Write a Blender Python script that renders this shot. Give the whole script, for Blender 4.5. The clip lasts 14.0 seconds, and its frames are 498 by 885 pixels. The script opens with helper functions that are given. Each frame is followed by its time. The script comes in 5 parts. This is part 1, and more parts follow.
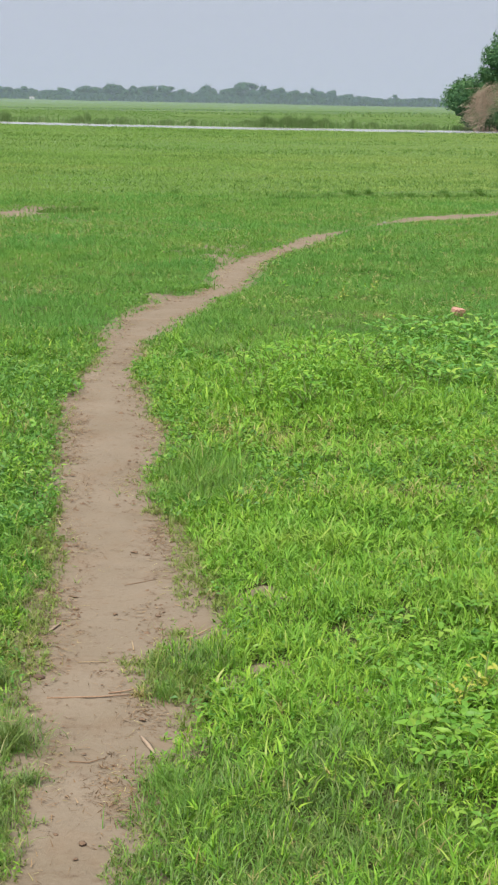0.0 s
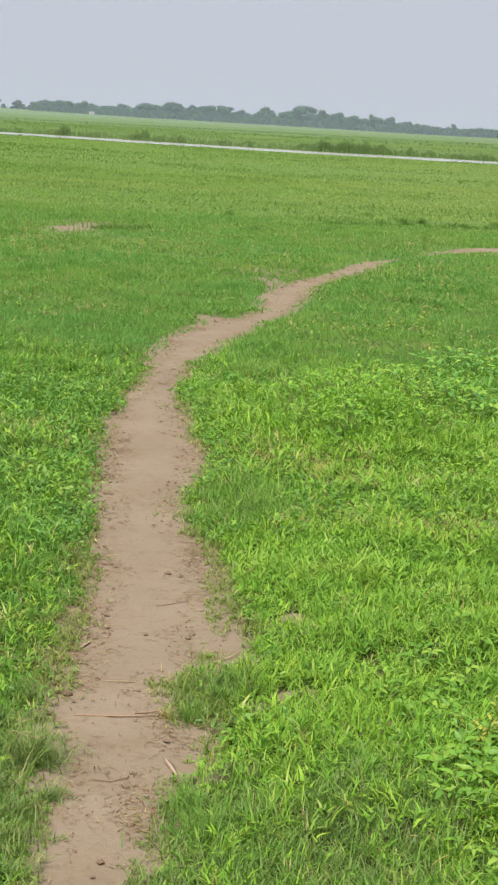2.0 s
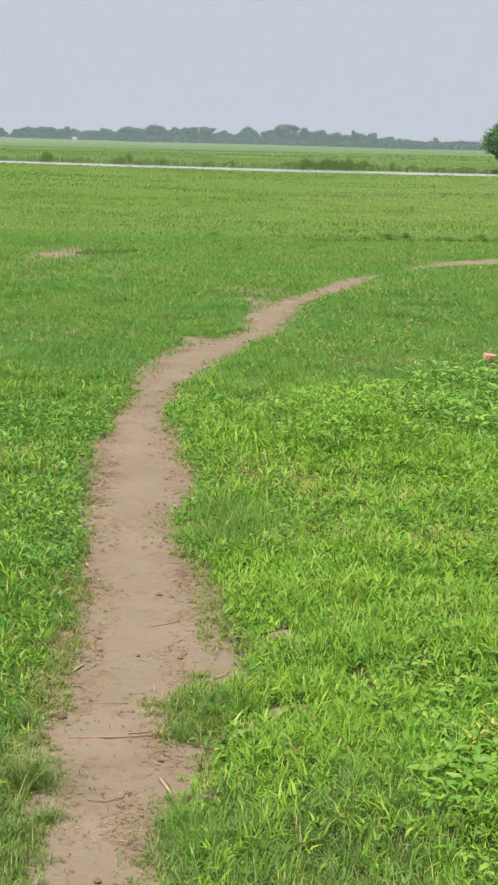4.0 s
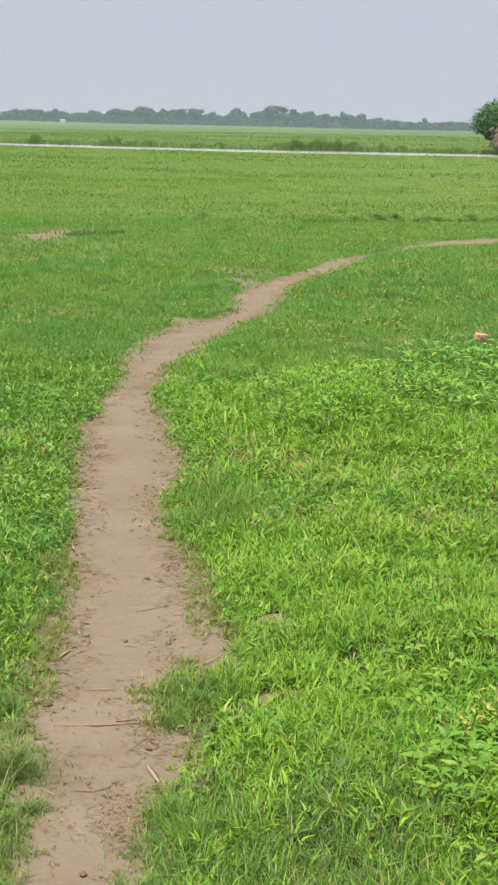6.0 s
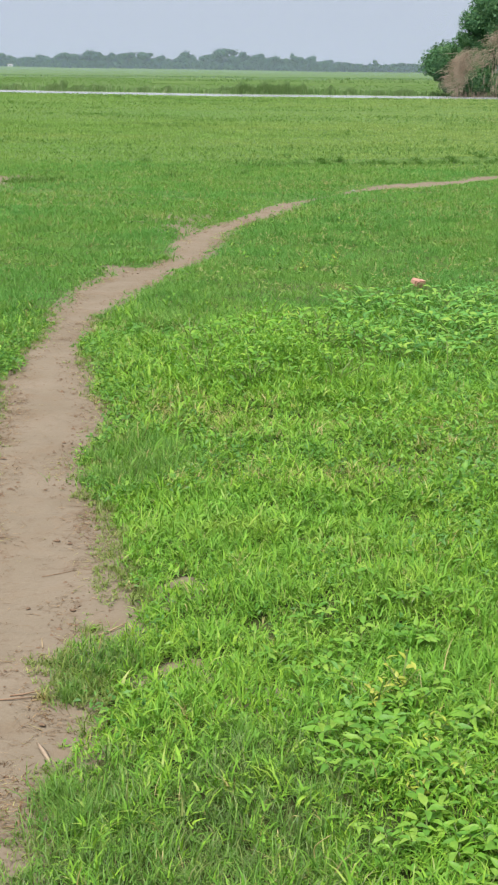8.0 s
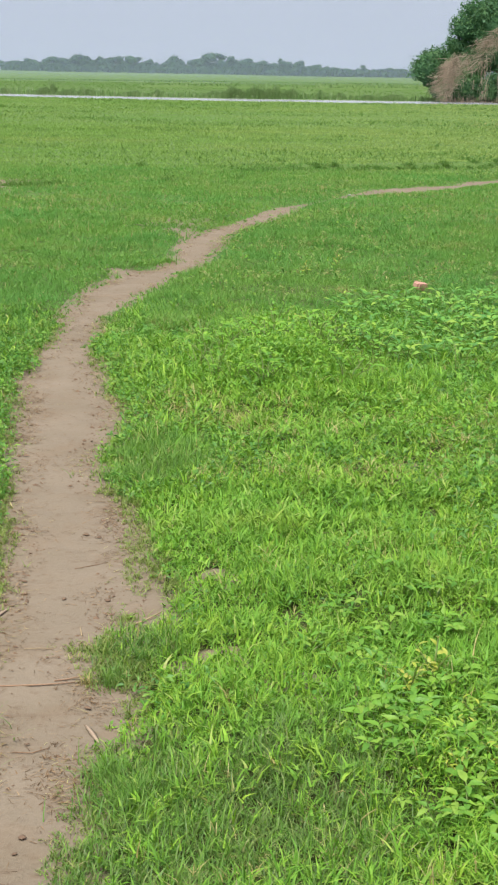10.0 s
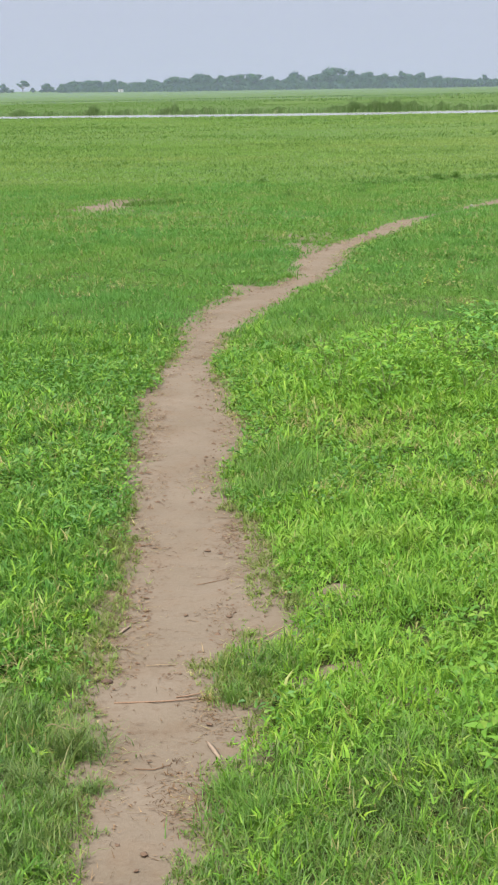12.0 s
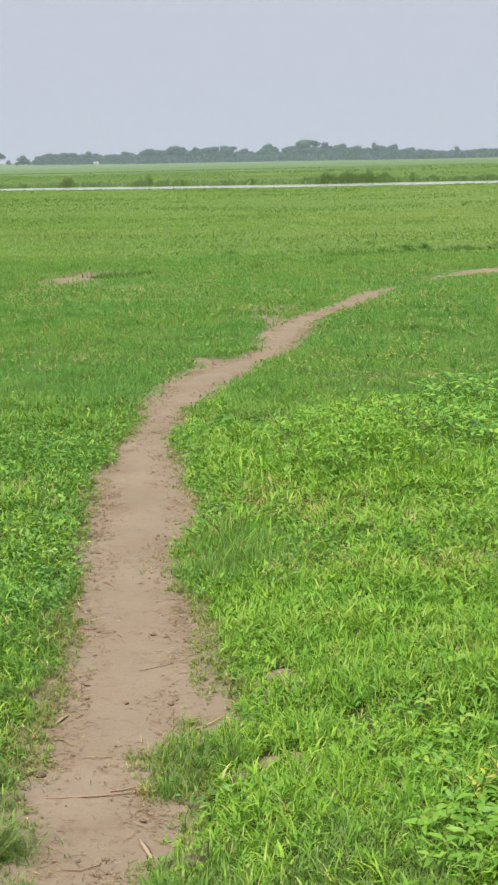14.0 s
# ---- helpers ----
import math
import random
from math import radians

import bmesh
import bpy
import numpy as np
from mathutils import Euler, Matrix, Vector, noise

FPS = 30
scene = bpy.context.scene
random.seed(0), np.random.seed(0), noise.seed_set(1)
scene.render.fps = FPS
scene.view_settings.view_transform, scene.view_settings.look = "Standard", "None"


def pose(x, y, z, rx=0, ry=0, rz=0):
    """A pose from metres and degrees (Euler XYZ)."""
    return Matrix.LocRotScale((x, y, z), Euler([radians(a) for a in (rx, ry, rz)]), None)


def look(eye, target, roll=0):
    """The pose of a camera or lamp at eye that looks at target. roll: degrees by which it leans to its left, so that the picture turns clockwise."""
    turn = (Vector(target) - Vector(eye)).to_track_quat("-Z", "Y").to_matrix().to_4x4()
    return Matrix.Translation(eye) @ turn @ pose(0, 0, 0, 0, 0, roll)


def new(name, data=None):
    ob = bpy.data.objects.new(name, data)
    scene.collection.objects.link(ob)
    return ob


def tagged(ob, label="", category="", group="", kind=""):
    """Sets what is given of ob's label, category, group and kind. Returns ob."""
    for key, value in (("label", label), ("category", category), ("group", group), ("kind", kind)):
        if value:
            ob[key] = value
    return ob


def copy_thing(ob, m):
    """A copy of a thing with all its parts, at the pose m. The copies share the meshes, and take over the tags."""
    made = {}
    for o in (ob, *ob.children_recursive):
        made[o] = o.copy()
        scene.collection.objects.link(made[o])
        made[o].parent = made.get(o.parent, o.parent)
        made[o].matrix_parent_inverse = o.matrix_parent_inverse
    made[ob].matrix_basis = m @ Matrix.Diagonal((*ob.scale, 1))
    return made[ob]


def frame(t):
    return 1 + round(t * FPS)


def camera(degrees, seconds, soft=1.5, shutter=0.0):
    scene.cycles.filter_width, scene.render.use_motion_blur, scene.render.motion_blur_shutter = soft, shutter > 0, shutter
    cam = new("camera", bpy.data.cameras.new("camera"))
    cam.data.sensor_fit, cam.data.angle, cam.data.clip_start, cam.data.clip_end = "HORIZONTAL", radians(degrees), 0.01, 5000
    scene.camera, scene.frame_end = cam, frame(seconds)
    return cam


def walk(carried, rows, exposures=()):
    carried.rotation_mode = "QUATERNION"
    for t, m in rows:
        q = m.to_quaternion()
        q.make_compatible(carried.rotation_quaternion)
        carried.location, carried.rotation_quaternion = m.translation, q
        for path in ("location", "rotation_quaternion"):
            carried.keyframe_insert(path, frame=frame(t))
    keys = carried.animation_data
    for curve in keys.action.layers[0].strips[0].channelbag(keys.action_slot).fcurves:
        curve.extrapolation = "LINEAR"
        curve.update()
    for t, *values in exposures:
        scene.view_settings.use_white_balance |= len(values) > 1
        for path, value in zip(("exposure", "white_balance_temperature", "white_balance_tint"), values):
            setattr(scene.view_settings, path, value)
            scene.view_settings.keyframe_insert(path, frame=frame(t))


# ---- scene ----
cam = camera(17.293, 14.0, soft=2.2)
# seconds, eye, turn to the left, tilt up, roll
PATH = [
    (0.0, (-0.058, -0.041, 1.477), 2.573, -11.841, 0.810),
    (0.5, (-0.063, -0.106, 1.492), 2.596, -12.094, 0.949),
    (1.0, (-0.053, -0.142, 1.517), 2.527, -11.406, 0.579),
    (1.5, (-0.041, -0.087, 1.514), 3.240, -10.711, 1.279),
    (2.0, (-0.039, -0.070, 1.500), 4.160, -11.138, 3.067),
    (2.2, (-0.030, -0.080, 1.494), 4.225, -10.809, 2.560),
    (4.3, (-0.010, -0.123, 1.514), 4.186, -10.453, 0.948),
    (4.5, (-0.016, -0.115, 1.510), 4.590, -10.621, 0.552),
    (5.0, (-0.012, -0.116, 1.510), 3.557, -10.742, 1.516),
    (5.5, (-0.010, -0.081, 1.506), 2.541, -10.529, 1.918),
    (6.0, (-0.012, -0.022, 1.489), 3.582, -11.076, 0.972),
    (6.5, (0.018, 0.052, 1.481), 4.217, -11.669, 0.212),
    (7.0, (0.057, 0.110, 1.484), 4.029, -12.855, 0.137),
    (7.5, (0.088, 0.175, 1.480), 4.019, -12.919, -0.012),
    (8.0, (0.116, 0.181, 1.486), 1.937, -12.961, 0.544),
    (8.2, (0.117, 0.173, 1.492), 1.182, -12.858, 0.918),
    (10.3, (-0.017, -0.047, 1.493), 1.652, -12.782, 0.647),
    (10.5, (-0.021, -0.088, 1.504), 2.088, -12.255, 0.594),
    (11.0, (-0.024, -0.087, 1.494), 2.938, -11.842, 0.249),
    (11.5, (-0.024, -0.013, 1.467), 5.247, -12.945, -0.290),
    (12.0, (0.020, 0.043, 1.489), 6.023, -12.271, -1.218),
    (12.5, (0.074, 0.165, 1.473), 6.764, -12.550, -1.261),
    (13.0, (0.116, 0.178, 1.484), 6.584, -12.084, -1.627),
    (13.5, (0.126, 0.136, 1.506), 5.616, -10.357, -2.224),
    (14.0, (0.108, 0.165, 1.499), 5.122, -9.866, -1.352),
]
walk(cam, [(t, Matrix.Translation(e) @ pose(0, 0, 0, 0, 0, yaw) @ pose(0, 0, 0, 90 + tilt) @ pose(0, 0, 0, 0, 0, roll)) for t, e, yaw, tilt, roll in PATH], exposures=((0.0, 0.46, 6500, 10), (0.5, 0.43, 6400, 10), (1.0, 0.48, 6400, 11), (1.5, 0.54, 6700, 10), (2.2, 0.54, 6800, 11), (4.3, 0.56, 6800, 11), (6.5, 0.56, 6800, 11), (7.2, 0.43, 6450, 10), (7.6, 0.43, 6430, 10), (8.0, 0.54, 6350, 9), (10.5, 0.54, 6350, 11), (11.0, 0.54, 6450, 12), (11.5, 0.57, 6550, 12), (12.0, 0.54, 6350, 12), (13.0, 0.54, 6500, 10), (14.0, 0.56, 6700, 11)))

# ---- world and light: a bright hazy overcast sky ----
world = bpy.data.worlds.new("overcast_sky")
scene.world = world
world.use_nodes = True
wn, wl = world.node_tree.nodes, world.node_tree.links
wn.clear()
sky = wn.new("ShaderNodeTexSky")
sky.sky_type, sky.sun_disc = "NISHITA", False
sky.sun_elevation, sky.sun_rotation = radians(62), radians(200)
sky.air_density, sky.dust_density, sky.ozone_density = 1.0, 6.0, 2.0
clear_sky, cloud = wn.new("ShaderNodeBackground"), wn.new("ShaderNodeBackground")
clear_sky.inputs["Strength"].default_value = 0.010
cloud.inputs["Color"].default_value, cloud.inputs["Strength"].default_value = (0.520, 0.558, 0.668, 1), 0.68
both, sky_out = wn.new("ShaderNodeAddShader"), wn.new("ShaderNodeOutputWorld")
wl.new(sky.outputs[0], clear_sky.inputs["Color"])
wl.new(clear_sky.outputs[0], both.inputs[0])
wl.new(cloud.outputs[0], both.inputs[1])
wl.new(both.outputs[0], sky_out.inputs["Surface"])

sun = new("sun", bpy.data.lights.new("sun", "SUN"))
sun.data.energy, sun.data.angle, sun.data.color = 4.3, radians(40), (1.0, 0.96, 0.88)
sun.matrix_world = look((-6, -16, 32), (0, 0, 0))


# ---- materials ----
def material(name):
    m = bpy.data.materials.new(name)
    m.use_nodes = True
    n, l = m.node_tree.nodes, m.node_tree.links
    return m, n, l, n["Principled BSDF"], n["Material Output"]


def ramp(n, stops):
    r = n.new("ShaderNodeValToRGB")
    e = r.color_ramp.elements
    while len(e) < len(stops):
        e.new(0.5)
    for el, (p, c) in zip(e, stops):
        el.position, el.color = p, (*c, 1)
    return r


def noise_at(n, l, scale, detail=4.0, rough=0.6, stretch=None):
    """A noise over the place in metres."""
    geo, tex = n.new("ShaderNodeNewGeometry"), n.new("ShaderNodeTexNoise")
    tex.inputs["Scale"].default_value, tex.inputs["Detail"].default_value, tex.inputs["Roughness"].default_value = scale, detail, rough
    if stretch:
        mp = n.new("ShaderNodeMapping")
        mp.inputs["Scale"].default_value = stretch
        l.new(geo.outputs["Position"], mp.inputs["Vector"])
        l.new(mp.outputs[0], tex.inputs["Vector"])
    else:
        l.new(geo.outputs["Position"], tex.inputs["Vector"])
    return tex.outputs["Fac"]


def blend(n, l, fac, a, b, mode="MIX"):
    mx = n.new("ShaderNodeMix")
    mx.data_type, mx.blend_type = "RGBA", mode
    for sock, v in ((mx.inputs["Factor"], fac), (mx.inputs["A"], a), (mx.inputs["B"], b)):
        if isinstance(v, (int, float)):
            sock.default_value = v
        elif isinstance(v, tuple):
            sock.default_value = (*v, 1)
        else:
            l.new(v, sock)
    return mx.outputs["Result"]


def window(n, l, value, low, high):
    mr = n.new("ShaderNodeMapRange")
    mr.inputs["From Min"].default_value, mr.inputs["From Max"].default_value = low, high
    l.new(value, mr.inputs["Value"])
    return mr.outputs[0]


def bump(n, l, bsdf, height, strength, distance):
    b = n.new("ShaderNodeBump")
    b.inputs["Strength"].default_value, b.inputs["Distance"].default_value = strength, distance
    l.new(height, b.inputs["Height"])
    l.new(b.outputs[0], bsdf.inputs["Normal"])


def leaf_material(name, stops, patch=None, patch_scale=0.7, through_light=0.35, rough=0.5, by_object=False, grainy=0.25, worn_tone=None, worn_scale=1.6, shine=0.5, clump_tone=None, clump_scale=9.0, east_tone=None):
    """A thin leaf: each blade its own tone, with patches over the ground, and light that shines through."""
    m, n, l, bsdf, out = material(name)
    src = n.new("ShaderNodeObjectInfo").outputs["Random"] if by_object else n.new("ShaderNodeNewGeometry").outputs["Random Per Island"]
    r = ramp(n, stops)
    l.new(src, r.inputs["Fac"])
    col = r.outputs["Color"]
    if patch:
        f = window(n, l, noise_at(n, l, patch_scale, 3.0), 0.42, 0.66)
        col = blend(n, l, f, col, blend(n, l, 0.6, col, patch))
    if worn_tone:
        col = blend(n, l, window(n, l, noise_at(n, l, worn_scale, 5.0, 0.7, (0.55, 1, 1)), 0.52, 0.72), col, blend(n, l, 0.65, col, worn_tone))
    # Colour fades to this tone from x = -4 to 9.
    if east_tone:
        geo, sep = n.new("ShaderNodeNewGeometry"), n.new("ShaderNodeSeparateXYZ")
        l.new(geo.outputs["Position"], sep.inputs[0])
        col = blend(n, l, window(n, l, sep.outputs["X"], -4.0, 9.0), col, east_tone)
    if clump_tone:
        col = blend(n, l, window(n, l, noise_at(n, l, clump_scale, 2.0, 0.6), 0.46, 0.62), col, blend(n, l, 0.7, col, clump_tone))
    fine = window(n, l, noise_at(n, l, 60.0, 2.0), 0.3, 0.7)
    col = blend(n, l, fine, blend(n, l, grainy, col, (0.02, 0.03, 0.01)), col)
    l.new(col, bsdf.inputs["Base Color"])
    bsdf.inputs["Roughness"].default_value, bsdf.inputs["Specular IOR Level"].default_value = rough, shine
    tr, mix = n.new("ShaderNodeBsdfTranslucent"), n.new("ShaderNodeMixShader")
    l.new(blend(n, l, 0.3, col, (0.16, 0.26, 0.02)), tr.inputs["Color"])
    mix.inputs["Fac"].default_value = through_light
    l.new(bsdf.outputs[0], mix.inputs[1])
    l.new(tr.outputs[0], mix.inputs[2])
    l.new(mix.outputs[0], out.inputs["Surface"])
    return m


M_TRODDEN = leaf_material("trodden_grass", ((0.0, (0.17, 0.21, 0.055)), (0.4, (0.22, 0.31, 0.06)), (0.8, (0.28, 0.39, 0.07)), (1.0, (0.43, 0.38, 0.17))), (0.26, 0.33, 0.08), 2.5, through_light=0.4)
M_GRASS = leaf_material("grass_blade", ((0.0, (0.09, 0.23, 0.028)), (0.35, (0.185, 0.395, 0.034)), (0.72, (0.30, 0.505, 0.045)), (0.90, (0.36, 0.53, 0.06)), (1.0, (0.46, 0.46, 0.18))), (0.18, 0.41, 0.055), through_light=0.29, rough=0.5, worn_tone=(0.34, 0.46, 0.07), worn_scale=3.0, shine=0.22, grainy=0.15, clump_tone=(0.17, 0.37, 0.045))
M_FIELD = leaf_material("pasture_grass", ((0.0, (0.262, 0.405, 0.098)), (0.5, (0.28, 0.42, 0.105)), (1.0, (0.31, 0.44, 0.12))), (0.175, 0.38, 0.08), 0.12, through_light=0.5, grainy=0.03, worn_tone=(0.38, 0.385, 0.14), worn_scale=0.35, shine=0.15, clump_tone=(0.20, 0.33, 0.075), clump_scale=0.8, east_tone=(0.40, 0.485, 0.165))
M_MEADOW = leaf_material("meadow_grass", ((0.0, (0.175, 0.365, 0.068)), (0.5, (0.20, 0.39, 0.075)), (0.93, (0.228, 0.41, 0.084)), (1.0, (0.33, 0.42, 0.14))), (0.112, 0.36, 0.092), 0.45, through_light=0.5, grainy=0.05, worn_tone=(0.31, 0.36, 0.11), worn_scale=0.9, clump_tone=(0.11, 0.29, 0.055), clump_scale=2.2, shine=0.25, rough=0.6)
M_CROP = leaf_material("crop_leaf", ((0.0, (0.15, 0.285, 0.066)), (0.5, (0.16, 0.295, 0.07)), (1.0, (0.175, 0.31, 0.074))), (0.16, 0.35, 0.08), 0.04, through_light=0.5, grainy=0.05, worn_tone=(0.22, 0.32, 0.08), worn_scale=0.05, shine=0.2)
M_DRY = leaf_material("dry_grass", ((0.0, (0.26, 0.215, 0.07)), (0.5, (0.42, 0.365, 0.14)), (1.0, (0.53, 0.48, 0.22))), through_light=0.15, rough=0.7, shine=0.2)
M_FORB = leaf_material("forb_leaf", ((0.0, (0.065, 0.19, 0.033)), (0.5, (0.15, 0.37, 0.045)), (1.0, (0.31, 0.50, 0.06))), (0.11, 0.32, 0.05), through_light=0.4)
M_WEED_LIGHT = leaf_material("light_weed_leaf", ((0.0, (0.12, 0.33, 0.033)), (0.6, (0.215, 0.46, 0.04)), (1.0, (0.36, 0.56, 0.06))), through_light=0.4, by_object=True)
M_WEED_BLUE = leaf_material("bluish_weed_leaf", ((0.0, (0.11, 0.32, 0.06)), (0.6, (0.20, 0.47, 0.075)), (1.0, (0.38, 0.58, 0.08))), through_light=0.4, by_object=True)
M_STEM = leaf_material("weed_stem", ((0.0, (0.14, 0.24, 0.05)), (1.0, (0.24, 0.30, 0.08))), through_light=0.1)
M_TREE = leaf_material("tree_leaf", ((0.0, (0.038, 0.108, 0.052)), (0.5, (0.072, 0.18, 0.076)), (1.0, (0.15, 0.28, 0.10))), (0.06, 0.16, 0.065), 0.8, 0.25, shine=0.2)
M_DARK = leaf_material("coarse_grass", ((0.0, (0.10, 0.225, 0.04)), (0.6, (0.135, 0.275, 0.05)), (1.0, (0.19, 0.32, 0.06))), through_light=0.35, shine=0.3)
M_WOOD = leaf_material("far_tree_leaf", ((0.0, (0.013, 0.040, 0.028)), (0.5, (0.027, 0.073, 0.044)), (1.0, (0.055, 0.12, 0.064))), (0.022, 0.06, 0.044), 0.05, 0.25, shine=0.1)
M_REED = leaf_material("reed_leaf", ((0.0, (0.17, 0.30, 0.105)), (0.6, (0.235, 0.375, 0.125)), (1.0, (0.33, 0.40, 0.20))), through_light=0.5)
M_LITTER = leaf_material("brown_litter", ((0.0, (0.085, 0.046, 0.025)), (0.5, (0.16, 0.093, 0.05)), (0.8, (0.28, 0.175, 0.095)), (1.0, (0.42, 0.29, 0.16))), through_light=0.05, rough=0.85, shine=0.1)
M_BUSH = leaf_material("bush_leaf", ((0.0, (0.12, 0.32, 0.032)), (0.5, (0.22, 0.47, 0.042)), (1.0, (0.36, 0.57, 0.06))), through_light=0.4)
M_BROAD = leaf_material("broad_weed_leaf", ((0.0, (0.09, 0.27, 0.045)), (0.6, (0.165, 0.40, 0.058)), (1.0, (0.29, 0.50, 0.066))), through_light=0.38)
M_FINE = leaf_material("fine_grass", ((0.0, (0.09, 0.235, 0.036)), (0.5, (0.16, 0.35, 0.047)), (0.9, (0.235, 0.44, 0.055)), (1.0, (0.37, 0.43, 0.14))), (0.19, 0.33, 0.07), 3.5, through_light=0.4, shine=0.4, grainy=0.15)
M_OLIVE = leaf_material("olive_grass", ((0.0, (0.10, 0.18, 0.045)), (0.5, (0.18, 0.285, 0.062)), (0.85, (0.255, 0.36, 0.085)), (1.0, (0.36, 0.33, 0.15))), (0.10, 0.21, 0.045), 3.0, through_light=0.3)
M_WEED_NEAR = leaf_material("near_weed_leaf", ((0.0, (0.13, 0.33, 0.037)), (0.6, (0.22, 0.45, 0.045)), (1.0, (0.31, 0.49, 0.065))), through_light=0.4, by_object=True)
M_LUSH = leaf_material("lush_grass", ((0.0, (0.09, 0.21, 0.03)), (0.4, (0.155, 0.34, 0.04)), (0.85, (0.235, 0.43, 0.05)), (1.0, (0.38, 0.47, 0.10))), (0.125, 0.335, 0.04), 1.6, through_light=0.4, shine=0.4, grainy=0.2, clump_tone=(0.08, 0.27, 0.04))
M_VINE = leaf_material("dead_vine", ((0.0, (0.24, 0.17, 0.125)), (0.5, (0.40, 0.305, 0.225)), (1.0, (0.55, 0.47, 0.36))), through_light=0.1, rough=0.8)
M_WITHER = leaf_material("withered_leaf", ((0.0, (0.22, 0.34, 0.075)), (0.5, (0.34, 0.43, 0.12)), (1.0, (0.50, 0.47, 0.21))), through_light=0.35, shine=0.2)
M_YELLOW = leaf_material("yellowing_leaf", ((0.0, (0.38, 0.46, 0.05)), (1.0, (0.55, 0.55, 0.10))), through_light=0.35, by_object=True)


def earth_material():
    m, n, l, bsdf, out = material("trodden_earth")
    broad, grain, streak = noise_at(n, l, 2.5, 5.0), noise_at(n, l, 90.0, 6.0, 0.75), noise_at(n, l, 20.0, 5.0, 0.7)
    col = blend(n, l, window(n, l, broad, 0.35, 0.65), (0.194, 0.156, 0.109), (0.238, 0.194, 0.142))
    col = blend(n, l, window(n, l, noise_at(n, l, 5.5, 4.0), 0.5, 0.68), col, blend(n, l, 0.3, col, (0.21, 0.14, 0.085)))
    col = blend(n, l, window(n, l, streak, 0.54, 0.70), col, blend(n, l, 0.55, col, (0.13, 0.082, 0.048)))
    col = blend(n, l, window(n, l, grain, 0.3, 0.75), blend(n, l, 0.25, col, (0.12, 0.08, 0.05)), blend(n, l, 0.15, col, (0.30, 0.255, 0.195)))
    l.new(col, bsdf.inputs["Base Color"])
    bsdf.inputs["Roughness"].default_value, bsdf.inputs["Specular IOR Level"].default_value = 0.92, 0.15
    bump(n, l, bsdf, blend(n, l, 0.6, streak, grain), 0.6, 0.010)
    return m


def turf_material():
    """Pasture: crumbly soil, darkened for the shade between the shoots, shows where the path runs; further out a close
    green sward.
    """
    m, n, l, bsdf, out = material("turf")
    broad, mid, grain = noise_at(n, l, 0.13, 5.0), noise_at(n, l, 1.1, 6.0, 0.7), noise_at(n, l, 22.0, 6.0, 0.75)
    col = blend(n, l, window(n, l, broad, 0.35, 0.65), (0.092, 0.168, 0.042), (0.112, 0.182, 0.048))
    col = blend(n, l, window(n, l, mid, 0.5, 0.75), col, (0.10, 0.185, 0.038))
    col = blend(n, l, window(n, l, grain, 0.45, 0.75), col, (0.115, 0.165, 0.052))
    # Soil colour, kept dark to carry the shade down among the blades.
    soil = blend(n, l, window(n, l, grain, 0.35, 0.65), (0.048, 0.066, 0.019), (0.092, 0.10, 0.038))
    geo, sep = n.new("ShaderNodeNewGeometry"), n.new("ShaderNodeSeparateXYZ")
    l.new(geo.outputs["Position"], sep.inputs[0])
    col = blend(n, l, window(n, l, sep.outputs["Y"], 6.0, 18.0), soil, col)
    col = blend(n, l, window(n, l, sep.outputs["Y"], 96.0, 112.0), col, blend(n, l, window(n, l, broad, 0.35, 0.65), (0.090, 0.150, 0.043), (0.102, 0.162, 0.048)))
    l.new(col, bsdf.inputs["Base Color"])
    bsdf.inputs["Roughness"].default_value, bsdf.inputs["Specular IOR Level"].default_value = 0.9, 0.1
    bump(n, l, bsdf, grain, 0.6, 0.03)
    return m


def plain_material(name, a, b, scale, rough=0.8, rise=0.3):
    m, n, l, bsdf, out = material(name)
    f = noise_at(n, l, scale, 6.0, 0.7)
    l.new(blend(n, l, window(n, l, f, 0.3, 0.7), a, b), bsdf.inputs["Base Color"])
    bsdf.inputs["Roughness"].default_value = rough
    bump(n, l, bsdf, f, rise, 0.01)
    return m


def water_material():
    m, n, l, bsdf, out = material("river_water")
    bsdf.inputs["Base Color"].default_value = (0.34, 0.35, 0.35, 1)
    bsdf.inputs["Roughness"].default_value, bsdf.inputs["IOR"].default_value = 0.18, 1.33
    bump(n, l, bsdf, noise_at(n, l, 1.6, 4.0), 0.6, 0.12)
    return m


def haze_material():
    """Haze put into tinted sheets: lets most light pass, and scatters the daylight a little; thinner with height."""
    m, n, l, bsdf, out = material("haze_sheet")
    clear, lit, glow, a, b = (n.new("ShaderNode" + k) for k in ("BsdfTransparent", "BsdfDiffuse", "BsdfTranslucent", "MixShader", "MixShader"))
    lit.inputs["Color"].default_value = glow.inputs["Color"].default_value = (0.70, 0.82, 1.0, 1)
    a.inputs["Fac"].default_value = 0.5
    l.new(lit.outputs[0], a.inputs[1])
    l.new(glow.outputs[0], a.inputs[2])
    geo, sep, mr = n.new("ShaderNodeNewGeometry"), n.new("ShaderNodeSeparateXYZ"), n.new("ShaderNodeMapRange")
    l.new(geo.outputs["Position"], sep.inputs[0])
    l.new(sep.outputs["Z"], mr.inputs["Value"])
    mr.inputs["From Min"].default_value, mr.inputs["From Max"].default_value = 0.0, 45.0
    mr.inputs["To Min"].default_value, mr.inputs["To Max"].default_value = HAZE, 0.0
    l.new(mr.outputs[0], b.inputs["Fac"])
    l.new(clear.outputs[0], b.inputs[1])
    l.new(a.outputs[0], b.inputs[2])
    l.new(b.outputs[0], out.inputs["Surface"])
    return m


